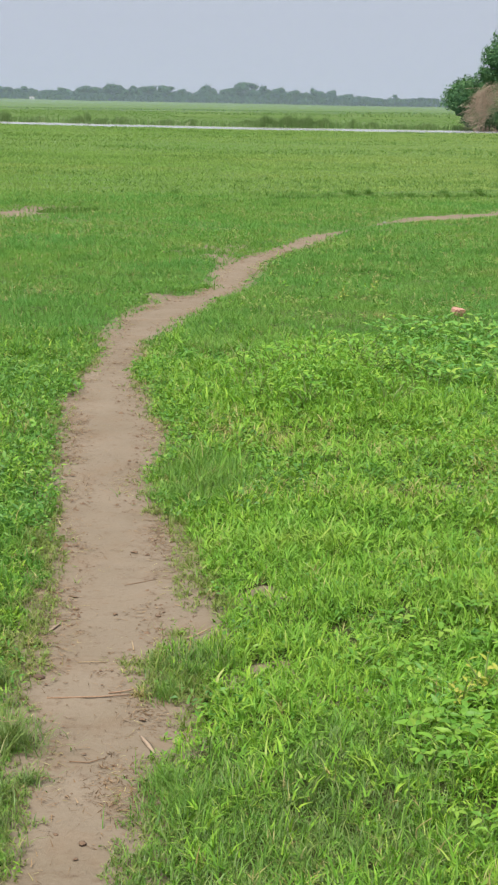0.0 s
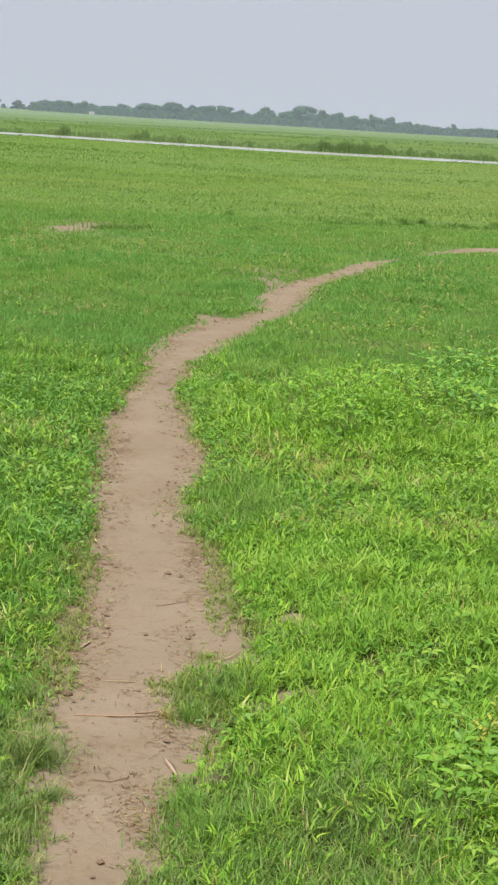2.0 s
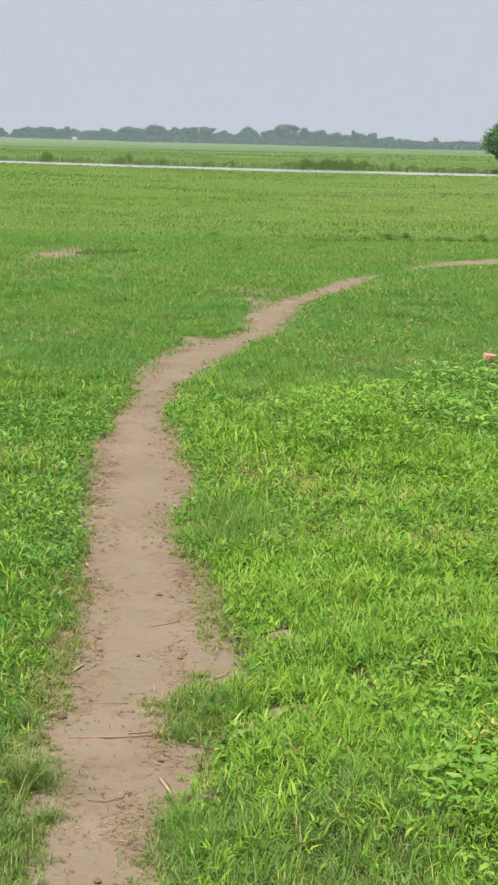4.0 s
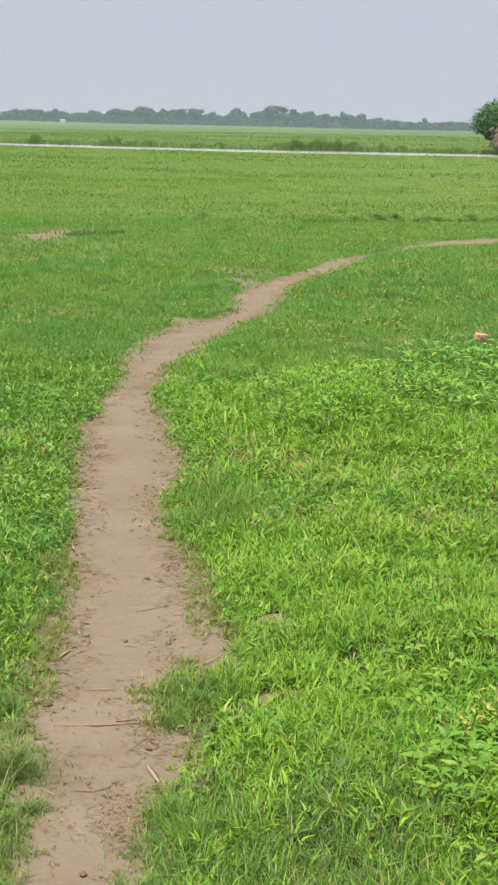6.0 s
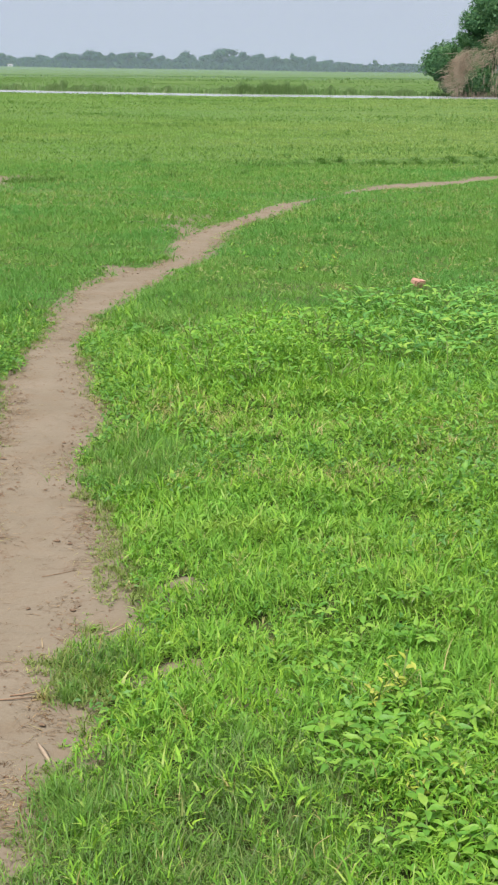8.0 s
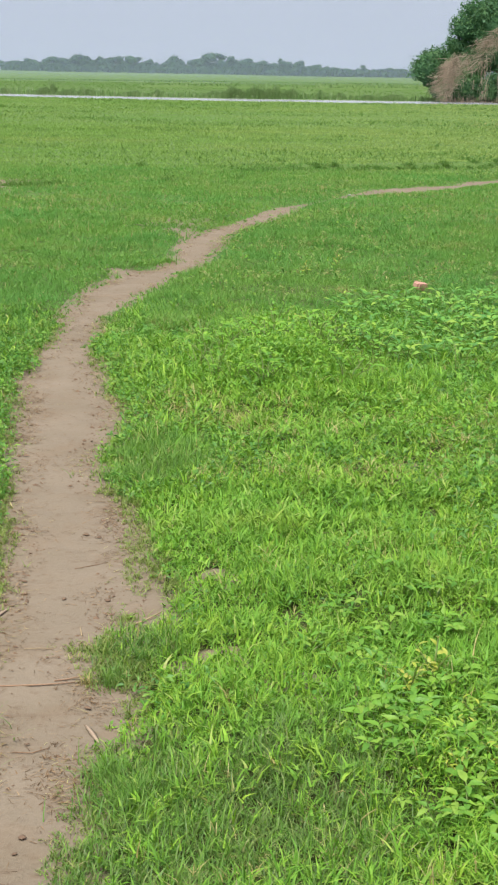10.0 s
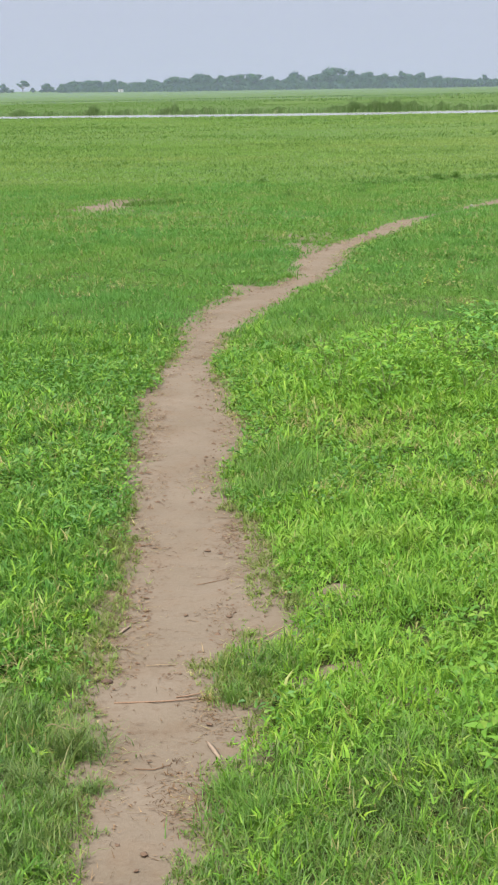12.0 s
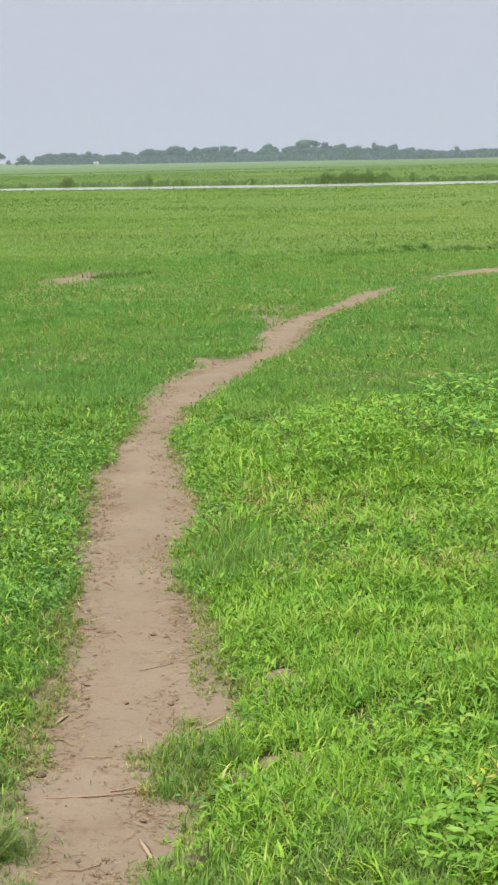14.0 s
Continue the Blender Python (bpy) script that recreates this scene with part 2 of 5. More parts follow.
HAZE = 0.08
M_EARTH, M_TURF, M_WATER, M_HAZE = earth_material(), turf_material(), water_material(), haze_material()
M_STONE = plain_material("brown_stone", (0.085, 0.05, 0.032), (0.15, 0.095, 0.06), 60)
M_CLOD = plain_material("damp_clod", (0.11, 0.062, 0.036), (0.20, 0.13, 0.078), 80)
M_PALE = plain_material("pale_stone", (0.22, 0.215, 0.19), (0.33, 0.32, 0.29), 40)
M_BRICK = plain_material("red_brick", (0.38, 0.19, 0.135), (0.52, 0.30, 0.23), 50)
M_TWIG = plain_material("dry_twig", (0.14, 0.075, 0.04), (0.25, 0.15, 0.085), 120)
M_STRAW = plain_material("straw", (0.26, 0.185, 0.10), (0.40, 0.305, 0.18), 160)
M_STICK = plain_material("brown_stick", (0.22, 0.13, 0.08), (0.33, 0.22, 0.14), 140)
M_BARK = plain_material("bark", (0.09, 0.065, 0.045), (0.2, 0.16, 0.12), 12)
M_LIME = plain_material("limewash", (0.42, 0.42, 0.41), (0.54, 0.54, 0.52), 2)
M_THATCH = plain_material("old_thatch", (0.34, 0.31, 0.28), (0.46, 0.43, 0.39), 3)


# ---- building helpers ----
rng = np.random.default_rng(7)


def tri_mesh(name, v, f, mat, smooth=False):
    v, f = np.asarray(v, np.float32), np.asarray(f, np.int32)
    me = bpy.data.meshes.new(name)
    me.vertices.add(len(v))
    me.vertices.foreach_set("co", v.ravel())
    me.loops.add(f.size)
    me.loops.foreach_set("vertex_index", f.ravel())
    k = f.shape[1]
    me.polygons.add(len(f))
    me.polygons.foreach_set("loop_start", np.arange(0, f.size, k, dtype=np.int32))
    me.polygons.foreach_set("loop_total", np.full(len(f), k, np.int32))
    me.polygons.foreach_set("use_smooth", np.full(len(f), smooth))
    me.update(calc_edges=True)
    me.validate()
    me.materials.append(mat)
    return me


def part(name, me, parent=None, label=""):
    ob = new(name, me)
    ob.parent = parent
    return tagged(ob, label)


def bm_mesh(name, bm, mat, smooth=True):
    me = bpy.data.meshes.new(name)
    for f in bm.faces:
        f.smooth = smooth
    bm.to_mesh(me)
    bm.free()
    me.materials.append(mat)
    return me


def field(x, y, scale, seed=0):
    """Smooth noise over the plan, 0 to 1."""
    x, y = np.asarray(x, float) / scale, np.asarray(y, float) / scale
    i, j = np.floor(x).astype(np.int64), np.floor(y).astype(np.int64)
    u, v = x - i, y - j
    u, v = u * u * (3 - 2 * u), v * v * (3 - 2 * v)

    def at(a, b):
        h = np.sin(a * 127.1 + b * 311.7 + seed * 74.7) * 43758.5453
        return h - np.floor(h)

    return (at(i, j) * (1 - u) + at(i + 1, j) * u) * (1 - v) + (at(i, j + 1) * (1 - u) + at(i + 1, j + 1) * u) * v


def fractal(x, y, scale, seed=0):
    return 0.5 * field(x, y, scale, seed) + 0.3 * field(x, y, scale / 2.3, seed + 1) + 0.2 * field(x, y, scale / 5.1, seed + 2)


# The trodden line: along, across, width.
TRACK = np.array([(0.6, -14.0, 0.3), (0.1, -7.0, 0.26), (-0.3, -2.0, 0.22), (-0.48, 1.0, 0.2), (-0.53, 2.4, 0.22), (-0.515, 2.71, 0.17), (-0.527, 2.85, 0.155), (-0.54, 2.98, 0.15), (-0.558, 3.11, 0.145), (-0.55, 3.26, 0.185), (-0.578, 3.42, 0.225), (-0.574, 3.59, 0.275), (-0.605, 3.78, 0.31), (-0.66, 3.98, 0.25), (-0.695, 4.16, 0.19), (-0.655, 4.34, 0.27), (-0.648, 4.48, 0.32), (-0.67, 4.76, 0.36), (-0.712, 5.08, 0.345), (-0.765, 5.45, 0.36), (-0.825, 5.69, 0.35), (-0.863, 5.86, 0.3), (-0.902, 6.14, 0.26), (-0.948, 6.34, 0.285), (-0.97, 6.62, 0.31), (-0.98, 6.91, 0.355), (-0.995, 7.23, 0.40), (-1.06, 7.58, 0.40), (-1.15, 7.96, 0.315), (-1.198, 8.38, 0.31), (-1.27, 8.85, 0.27), (-1.295, 9.37, 0.19), (-1.32, 9.96, 0.17), (-1.36, 10.61, 0.215), (-1.344, 11.21, 0.265), (-1.325, 11.87, 0.325), (-1.26, 12.4, 0.36), (-1.17, 13.1, 0.34), (-1.0, 13.7, 0.2), (-0.92, 14.4, 0.21), (-0.9, 15.2, 0.3), (-0.88, 16.0, 0.31), (-0.81, 16.7, 0.27), (-0.7, 17.2, 0.22), (-0.46, 18.2, 0.15), (-0.31, 19.0, 0.13), (-0.2, 19.6, 0.16), (-0.08, 20.2, 0.1), (0.1, 20.75, -0.12), (0.45, 21.6, -0.25), (0.66, 21.95, -0.05), (0.83, 22.45, 0.12), (1.06, 22.7, 0.26), (1.33, 23.05, 0.44), (1.6, 23.35, 0.56), (1.8, 23.65, 0.48), (2.17, 24.2, 0.36), (2.46, 24.6, 0.12), (2.8, 25.3, 0.34), (3.36, 25.9, 0.34), (5.5, 28.0, 0.1)])
# Bare spots beside it: across, along, half width, half length.
BARE = [(-0.40, 4.42, 0.125, 0.2, 1.0), (-0.43, 3.66, 0.09, 0.2, 0.8), (-0.18, 4.02, 0.11, 0.09, 0.9), (-1.41, 13.4, 0.17, 0.22, 0.75), (-4.22, 22.9, 0.52, 1.5, 1.0), (-0.62, 7.75, 0.08, 0.12, 0.9), (0.58, 6.25, 0.16, 0.16, 0.75), (0.07, 3.82, 0.10, 0.09, 0.8), (-0.86, 3.22, 0.05, 0.16, 0.6), (-0.217, 4.70, 0.10, 0.09, 0.75), (-1.45, 17.9, 0.4, 0.4, 0.6), (-1.2, 16.9, 0.24, 0.5, 0.75), (-1.05, 15.7, 0.1, 0.25, 0.8)]

# Thin grass, with no bare earth, on an old side track and in tired spots: the same, with the share lost.
THIN = [(-2.2, 19.2, 0.5, 0.4, 0.5), (-2.8, 20.1, 0.5, 0.5, 0.5), (-3.4, 21.2, 0.5, 0.6, 0.5), (-5.0, 23.7, 0.6, 0.5, 0.55), (-6.0, 24.8, 0.8, 0.5, 0.5), (-7.2, 26.2, 0.9, 0.6, 0.5), (0.05, 12.0, 0.7, 0.5, 0.4), (0.25, 4.9, 0.14, 0.12, 0.6), (-0.05, 4.35, 0.14, 0.1, 0.5), (0.45, 5.5, 0.18, 0.14, 0.5), (0.1, 5.6, 0.12, 0.1, 0.5), (0.62, 7.0, 0.2, 0.2, 0.45)]


def rise(x, y):
    """The ground's height: a slow fall away from the camera, low swells, small mounds off the path, and the river's bed."""
    x, y = np.asarray(x, float), np.asarray(y, float)
    z = -0.013 * np.clip(y - 3, -3, 11) + 0.03 * (fractal(x, y, 3.0, 5) - 0.5) * np.clip((y - 6) / 10, 0, 1)
    centre = np.interp(y, TRACK[:, 1], TRACK[:, 0])
    off = np.clip((np.abs(x - centre) - 0.22) / 0.25, 0, 1) * np.clip((30 - y) / 10, 0, 1)
    z = z + off * (0.10 * np.clip(fractal(x, y, 0.42, 71) - 0.35, 0, 1) + 0.012)
    step = np.clip((y - scarp(x)) / 0.25, 0, 1) * np.exp(-np.clip(y - scarp(x) - 0.25, 0, 99) / 2.5)
    z = z + 0.085 * step * np.clip((x + 1.2) / 1.6, 0.1, 1) * np.clip((9 - x) / 4, 0, 1) * (0.8 + 0.4 * field(x, 0 * x, 0.9, 9))
    z = z - 0.07 * np.exp(-(((x + 3.75) / 0.55) ** 2) - ((y - 23.5) / 0.55) ** 2)
    return z - 0.5 * np.clip(1 - np.abs((y - river(x)) / RIVER_HALF) ** 6, 0, 1)


RIVER_HALF = 4.2


def scarp(x):
    """The line of a low earth step across the pasture, beyond the path."""
    x = np.asarray(x, float)
    return 27.75 + 0.5 * x + 0.12 * np.sin(x * 2.3) + 0.08 * np.sin(x * 5.1)


def river(x):
    """The river's middle line: level before the tree, bending away from the path further west."""
    x = np.asarray(x, float)
    return 94.2 + 0.5 * 4.0 * np.logaddexp(0, -(x + 4.0) / 4.0) + 0.4 * np.sin(x * 0.23) + 0.25 * np.sin(x * 0.61 + 1)


def spot(x, y, cx, cy, rx, ry):
    """Over nought inside a ragged bare spot."""
    return 1 - np.hypot((x - cx) / rx, (y - cy) / ry) + 1.1 * (fractal(x, y, 0.8 * min(rx, ry), 31) - 0.5)


def worn(x, y):
    """The share of the grass that is worn away in the bare spots."""
    out = np.zeros(len(x))
    for cx, cy, rx, ry, share in BARE + THIN:
        out = np.maximum(out, share * np.clip(spot(x, y, cx, cy, rx, ry) * 2.5, 0, 1))
    return out


def off_track(x, y):
    """How far outside the trodden edge a place lies, in metres; less than nought on bare earth."""
    p = np.stack([x, y], -1)
    best = np.full(len(p), 1e9)
    for a, b in zip(TRACK[:-1], TRACK[1:]):
        d = b[:2] - a[:2]
        s = np.clip(((p - a[:2]) @ d) / (d @ d), 0, 1)
        gap = np.hypot(*(p - a[:2] - s[:, None] * d).T) - 0.5 * (a[2] + s * (b[2] - a[2]))
        best = np.minimum(best, gap)
    return best + 0.09 * (fractal(x, y, 0.14, 3) - 0.5) + 0.035 * (field(x, y, 0.45, 4) - 0.5)


# ---- ground, river, distance ----
def grid(name, xs, ys, mat, lift=0.0, height=rise):
    gx, gy = np.meshgrid(xs, ys) if np.ndim(xs) == 1 else (xs, ys)
    h, w = gx.shape
    v = np.stack([gx.ravel(), gy.ravel(), height(gx.ravel(), gy.ravel()) + lift], -1)
    i = np.arange(h * w).reshape(h, w)
    f = np.stack([i[:-1, :-1], i[:-1, 1:], i[1:, 1:], i[1:, :-1]], -1).reshape(-1, 4)
    return tri_mesh(name, v, f, mat, True)


rows_y = np.concatenate([-np.geomspace(400, 2, 16), np.arange(-1, 1.8, 0.35), np.arange(1.9, 12, 0.09), np.arange(12.1, 34, 0.14), np.geomspace(34.5, 84.5, 40), np.linspace(85, 114, 130), np.geomspace(115, 4600, 60)])
u = np.linspace(-1, 1, 241)
half = 25 + 1.1 * np.abs(rows_y)
gx = np.sign(u) * np.abs(u) ** 2.2 * half[:, None]
gy = np.repeat(rows_y[:, None], len(u), 1)
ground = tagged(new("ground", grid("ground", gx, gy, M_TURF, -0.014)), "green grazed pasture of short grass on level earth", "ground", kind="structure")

# the trodden strip, finer than the pasture, with its own small relief
along = np.linspace(0, 1, 1300)
key = np.concatenate([[0], np.cumsum(np.hypot(*np.diff(TRACK[:, :2], axis=0).T))])
st = along * key[-1]
cx, cy, cw = (np.interp(st, key, TRACK[:, k]) for k in range(3))
for _ in range(6):
    cx[1:-1], cy[1:-1] = (cx[:-2] + 2 * cx[1:-1] + cx[2:]) / 4, (cy[:-2] + 2 * cy[1:-1] + cy[2:]) / 4
tx, ty = np.gradient(cx), np.gradient(cy)
tl = np.hypot(tx, ty)
w = np.linspace(-1, 1, 31)
px = cx[:, None] + (ty / tl)[:, None] * w * (cw * 0.5 + 0.12)[:, None]
py = cy[:, None] - (tx / tl)[:, None] * w * (cw * 0.5 + 0.12)[:, None]


def track_height(x, y):
    edge = np.tile(np.abs(w), len(x) // len(w))
    return rise(x, y) - 0.009 + 0.012 * (fractal(x, y, 0.12, 21) - 0.5) + 0.006 * (field(x, y, 0.03, 22) - 0.5) - 0.02 * np.clip(edge - 0.8, 0, 1)


footpath = tagged(new("footpath", grid("footpath", px, py, M_EARTH, 0.006, track_height)), "narrow trodden footpath of dry pale brown earth through grass", "path", kind="structure")
for spot_x, spot_y, spot_w, spot_l, share in BARE:
    a = np.linspace(-1.7, 1.7, 33)
    ob = new("bare_earth", grid("bare_earth", spot_x + a * spot_w, spot_y + a * spot_l, M_EARTH, -0.006, lambda x, y: rise(x, y) + 0.006 * (fractal(x, y, 0.06, 5) - 0.5) + np.clip(0.03 * spot(x, y, spot_x, spot_y, spot_w, spot_l), -0.03, 0.002)))
    tagged(ob, "patch of bare dry earth worn into the grass", "bare earth", "bare patches", "structure")

xs = np.linspace(-160, 160, 161)
wx = np.repeat(xs[None], 9, 0)
wy = river(wx) + np.linspace(-1, 1, 9)[:, None] * (RIVER_HALF + 0.4)
water = tagged(new("water", grid("water", wx, wy, M_WATER, -0.165, lambda x, y: 0 * x)), "narrow rippled river with pale silty water", "river", kind="structure")

# Four added upright sheets stand in for the distance haze.
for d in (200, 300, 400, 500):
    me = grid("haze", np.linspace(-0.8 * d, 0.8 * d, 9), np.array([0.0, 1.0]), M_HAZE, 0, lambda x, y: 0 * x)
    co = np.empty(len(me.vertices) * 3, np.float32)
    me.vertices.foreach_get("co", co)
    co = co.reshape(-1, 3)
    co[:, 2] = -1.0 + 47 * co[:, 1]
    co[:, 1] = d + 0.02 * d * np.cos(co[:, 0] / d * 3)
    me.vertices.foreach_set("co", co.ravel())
    tagged(new("haze", me), "thin bluish upright sheet added as haze over far fields", "haze", kind="structure").visible_shadow = False


# ---- grass ----
def blades(x, y, length, width, lean, seg=2, z=None, arch=0.25):
    """Curved, tapering blades at the given roots, as vertices and triangles."""
    n = len(x)
    z = rise(x, y) if z is None else z
    turn = rng.uniform(0, 2 * np.pi, n)
    dx, dy = np.cos(turn), np.sin(turn)
    face = turn + np.pi / 2 + rng.normal(0, 0.5, n)
    sx, sy = np.cos(face) * width / 2, np.sin(face) * width / 2
    s = np.linspace(0, 1, seg + 1)
    pts = []
    for k, t in enumerate(s):
        out = length * np.sin(lean) * t ** 1.6
        up = length * (np.cos(lean) * t + arch * t * (1 - t)) 
        taper = 1.0 if k == 0 else (1 - t) ** 0.6
        c = np.stack([x + dx * out, y + dy * out, z + up - 0.004], -1)
        e = np.stack([sx * taper, sy * taper, 0 * sx], -1)
        pts += [c] if k == seg else [c - e, c + e]
    v = np.stack(pts, 1)
    k = v.shape[1]
    f = []
    for q in range(seg - 1):
        f += [(2 * q, 2 * q + 1, 2 * q + 3), (2 * q, 2 * q + 3, 2 * q + 2)]
    f += [(2 * seg - 2, 2 * seg - 1, 2 * seg)]
    f = np.arange(n)[:, None, None] * k + np.array(f)[None]
    return v.reshape(-1, 3), f.reshape(-1, 3)


def scatter(y0, y1, per_m2, left=-0.31, right=0.17, margin=0.4):
    """Even random places in the wedge of ground between two distances."""
    area = 0.5 * (right - left) * (y1 * y1 - y0 * y0) + 2 * margin * (y1 - y0)
    n = int(area * per_m2)
    y = np.sqrt(rng.uniform(y0 * y0, y1 * y1, n))
    x = rng.uniform(left * y - margin, right * y + margin)
    return x, y


def join(pairs):
    vs, fs, base = [], [], 0
    for v, f in pairs:
        vs.append(v)
        fs.append(f + base)
        base += len(v)
    return np.concatenate(vs), np.concatenate(fs)


# Where soft fine grass stands in place of the broad-bladed kind: across, along, half width, half length.
SOFT = [(-0.40, 4.05, 0.17, 0.22), (-0.78, 3.1, 0.16, 0.4), (-0.10, 2.95, 0.42, 0.58), (-0.29, 3.3, 0.17, 0.3), (-0.34, 2.75, 0.2, 0.4), (-0.50, 6.35, 0.24, 0.55), (-0.95, 3.45, 0.24, 0.5), (-0.66, 10.3, 0.4, 0.8)]


def soft(x, y):
    out = np.zeros(len(x))
    for zx, zy, rx, ry in SOFT:
        out = np.maximum(out, np.clip(1.4 * spot(x, y, zx, zy, 1.15 * rx, 1.15 * ry), 0, 1))
    return out


def tufts(y0, y1, per_m2, each, size, width, seg, track=True, stem=0.03, share=1.0, lean=(0.95, 0.35), clump_scale=0.35, band=None, patchy=False, zone=0.0, side=0, inside=0.0):
    """Small spreading tufts, each of several blades that fan out from one short shoot."""
    x, y = scatter(y0, y1, per_m2)
    clump = 0.6 * fractal(x, y, clump_scale, 11) + 0.4 * fractal(x, y, clump_scale * 5, 12)
    keep = rng.uniform(0, 1, len(x)) < share * (0.5 + 1.1 * clump if seg == 1 else 0.7 + 0.8 * clump if zone > 0 else 0.3 + 1.4 * clump)
    keep &= rng.uniform(0, 1, len(x)) > worn(x, y)
    if y0 > 4:
        fade = 0.18 * (y1 - y0)
        keep &= rng.uniform(0, 1, len(x)) < np.clip(np.minimum((y - y0) / (1.0 if y0 == 96 else fade), (y1 - y) / (fade if y1 < 80 else 0.5)), 0, 1)
    if y1 > 80:
        gap = y - river(x)
        keep &= (gap < -RIVER_HALF - 0.3) if y0 < 80 else (gap > RIVER_HALF + 0.3)
    if side:
        keep &= (x - np.interp(y, TRACK[:, 1], TRACK[:, 0])) * side > 0
    if zone:
        s_ = soft(x, y)
        keep &= rng.uniform(0, 1, len(x)) < (s_ if zone > 0 else 1 - 0.85 * s_)
    if patchy:
        keep &= fractal(x * 0.5, y, patchy, 44) > 0.55
    edge = np.ones(len(x))
    if track:
        o = off_track(x, y) + inside
        keep &= (o > 0) & (rng.uniform(0, 1, len(x)) < (0.02 if inside else 0.25) + o / (0.09 + inside + 0.014 * np.clip(y - 6, 0, 12)))
        edge = np.clip(0.32 + o / (0.34 + 0.03 * np.clip(y - 12, 0, 12)), 0.32, 1)
        if band:
            b = o + 0.22 * (fractal(x, y, 0.35, 15) - 0.5)
            keep &= (b > band[0]) & (b < band[1])
    x, y, clump, edge = x[keep], y[keep], clump[keep], edge[keep]
    n = len(x)
    tall = np.minimum((0.2 + 1.6 * clump) * rng.lognormal(0, 0.22, n), 1.7) * edge
    r = lambda v: np.repeat(v, each)
    m = n * each
    bx, by, t = r(x) + rng.normal(0, 0.006, m), r(y) + rng.normal(0, 0.006, m), r(tall)
    bz = rise(bx, by) + rng.uniform(0, 1, m) * stem * t
    return blades(bx, by, size * t * np.minimum(rng.lognormal(0, 0.3, m), 1.5), width * rng.uniform(0.6, 1.4, m), np.clip(rng.normal(lean[0], lean[1], m), 0.05, 1.5), seg, bz)


def stuff(name, pairs, mat, label, category="grass"):
    v, f = join(pairs)
    return tagged(new(name, tri_mesh(name, v, f, mat)), label, category, kind="stuff")


for side, mat, label in ((1, M_GRASS, "dense short bright green grass beside the footpath"), (-1, M_LUSH, "lush deep green grass beside the footpath")):
    stuff("grass", [tufts(2.2, 5.9, 3000, 8, 0.034, 0.0044, 2, stem=0.03, lean=(1.05, 0.38), clump_scale=0.15, band=(0.085, 99), zone=-1, side=side)], mat, label)
    stuff("grass", [tufts(4.6, 11.2, 1250, 8, 0.040, 0.0058, 2, stem=0.032, lean=(1.1, 0.35), clump_scale=0.18, band=(0.085, 99), zone=-1, side=side)], mat, label)
stuff("trodden_grass", [tufts(2.2, 7.5, 700, 6, 0.034, 0.0032, 2, stem=0.012, lean=(1.3, 0.2), clump_scale=0.12, band=(-9, 0.09), inside=0.055), tufts(6.5, 16, 380, 6, 0.04, 0.005, 2, stem=0.012, lean=(1.3, 0.2), clump_scale=0.15, band=(-9, 0.09), inside=0.055), tufts(2.2, 5.9, 2500, 8, 0.042, 0.0034, 3, stem=0.028, lean=(1.1, 0.35), band=(-9, 0.11)), tufts(4.6, 11.2, 1300, 8, 0.04, 0.0042, 2, stem=0.025, lean=(1.1, 0.35), band=(-9, 0.11))], M_TRODDEN, "thin trodden olive green grass along the path")
stuff("fine_grass", [tufts(2.2, 5.0, 2600, 8, 0.042, 0.0030, 2, stem=0.03, lean=(0.9, 0.35), zone=1), tufts(4.8, 11, 2600, 8, 0.045, 0.0035, 2, stem=0.035, lean=(0.9, 0.35), zone=1)], M_FINE, "soft fine bluish green grass in low mounds by the path")
stuff("fine_grass", [tufts(2.2, 5.0, 2400, 8, 0.043, 0.0030, 2, stem=0.03, lean=(0.85, 0.35), zone=1)], M_OLIVE, "soft fine olive green grass by the path")
stuff("meadow_grass", [tufts(8.6, 19, 950, 6, 0.038, 0.0058, 1, stem=0.02, lean=(0.8, 0.35), clump_scale=0.55), tufts(14, 29, 400, 6, 0.040, 0.0080, 1, stem=0.02, lean=(0.8, 0.35), clump_scale=0.8)], M_MEADOW, "short green meadow grass in soft tufts")
stuff("pasture_grass", [tufts(19, 52, 115, 6, 0.036, 0.0135, 1, stem=0.018, lean=(0.95, 0.35), clump_scale=1.8)], M_FIELD, "green pasture grass with darker tufts")
stuff("pasture_grass", [tufts(36, 104, 38, 5, 0.030, 0.029, 1, False, stem=0.008, lean=(1.05, 0.35), clump_scale=4.0)], M_FIELD, "grazed yellowish green pasture before the river")
stuff("coarse_grass", [tufts(11, 30, 70, 7, 0.05, 0.007, 1, stem=0.03, lean=(0.9, 0.3), patchy=0.9), tufts(26, 60, 22, 7, 0.055, 0.014, 1, stem=0.03, lean=(0.9, 0.3), patchy=1.6), tufts(50, 104, 9, 7, 0.055, 0.026, 1, False, stem=0.03, lean=(0.9, 0.3), patchy=2.5)], M_DARK, "darker patches of coarse grass in the pasture")
stuff("field_crop", [tufts(96, 250, 2.2, 5, 0.045, 0.09, 1, False, stem=0.03, lean=(0.95, 0.3), clump_scale=14.0)], M_CROP, "flat green crop fields beyond the river")
around = rng.uniform((-9, -8), (9, 15), (70000, 2))
ax, ay = around.T
keep = ((ay < 2.2) | (ax < -0.31 * ay - 0.4) | (ax > 0.17 * ay + 0.4)) & (off_track(ax, ay) > 0.02)
ax, ay = np.repeat(ax[keep], 5), np.repeat(ay[keep], 5)
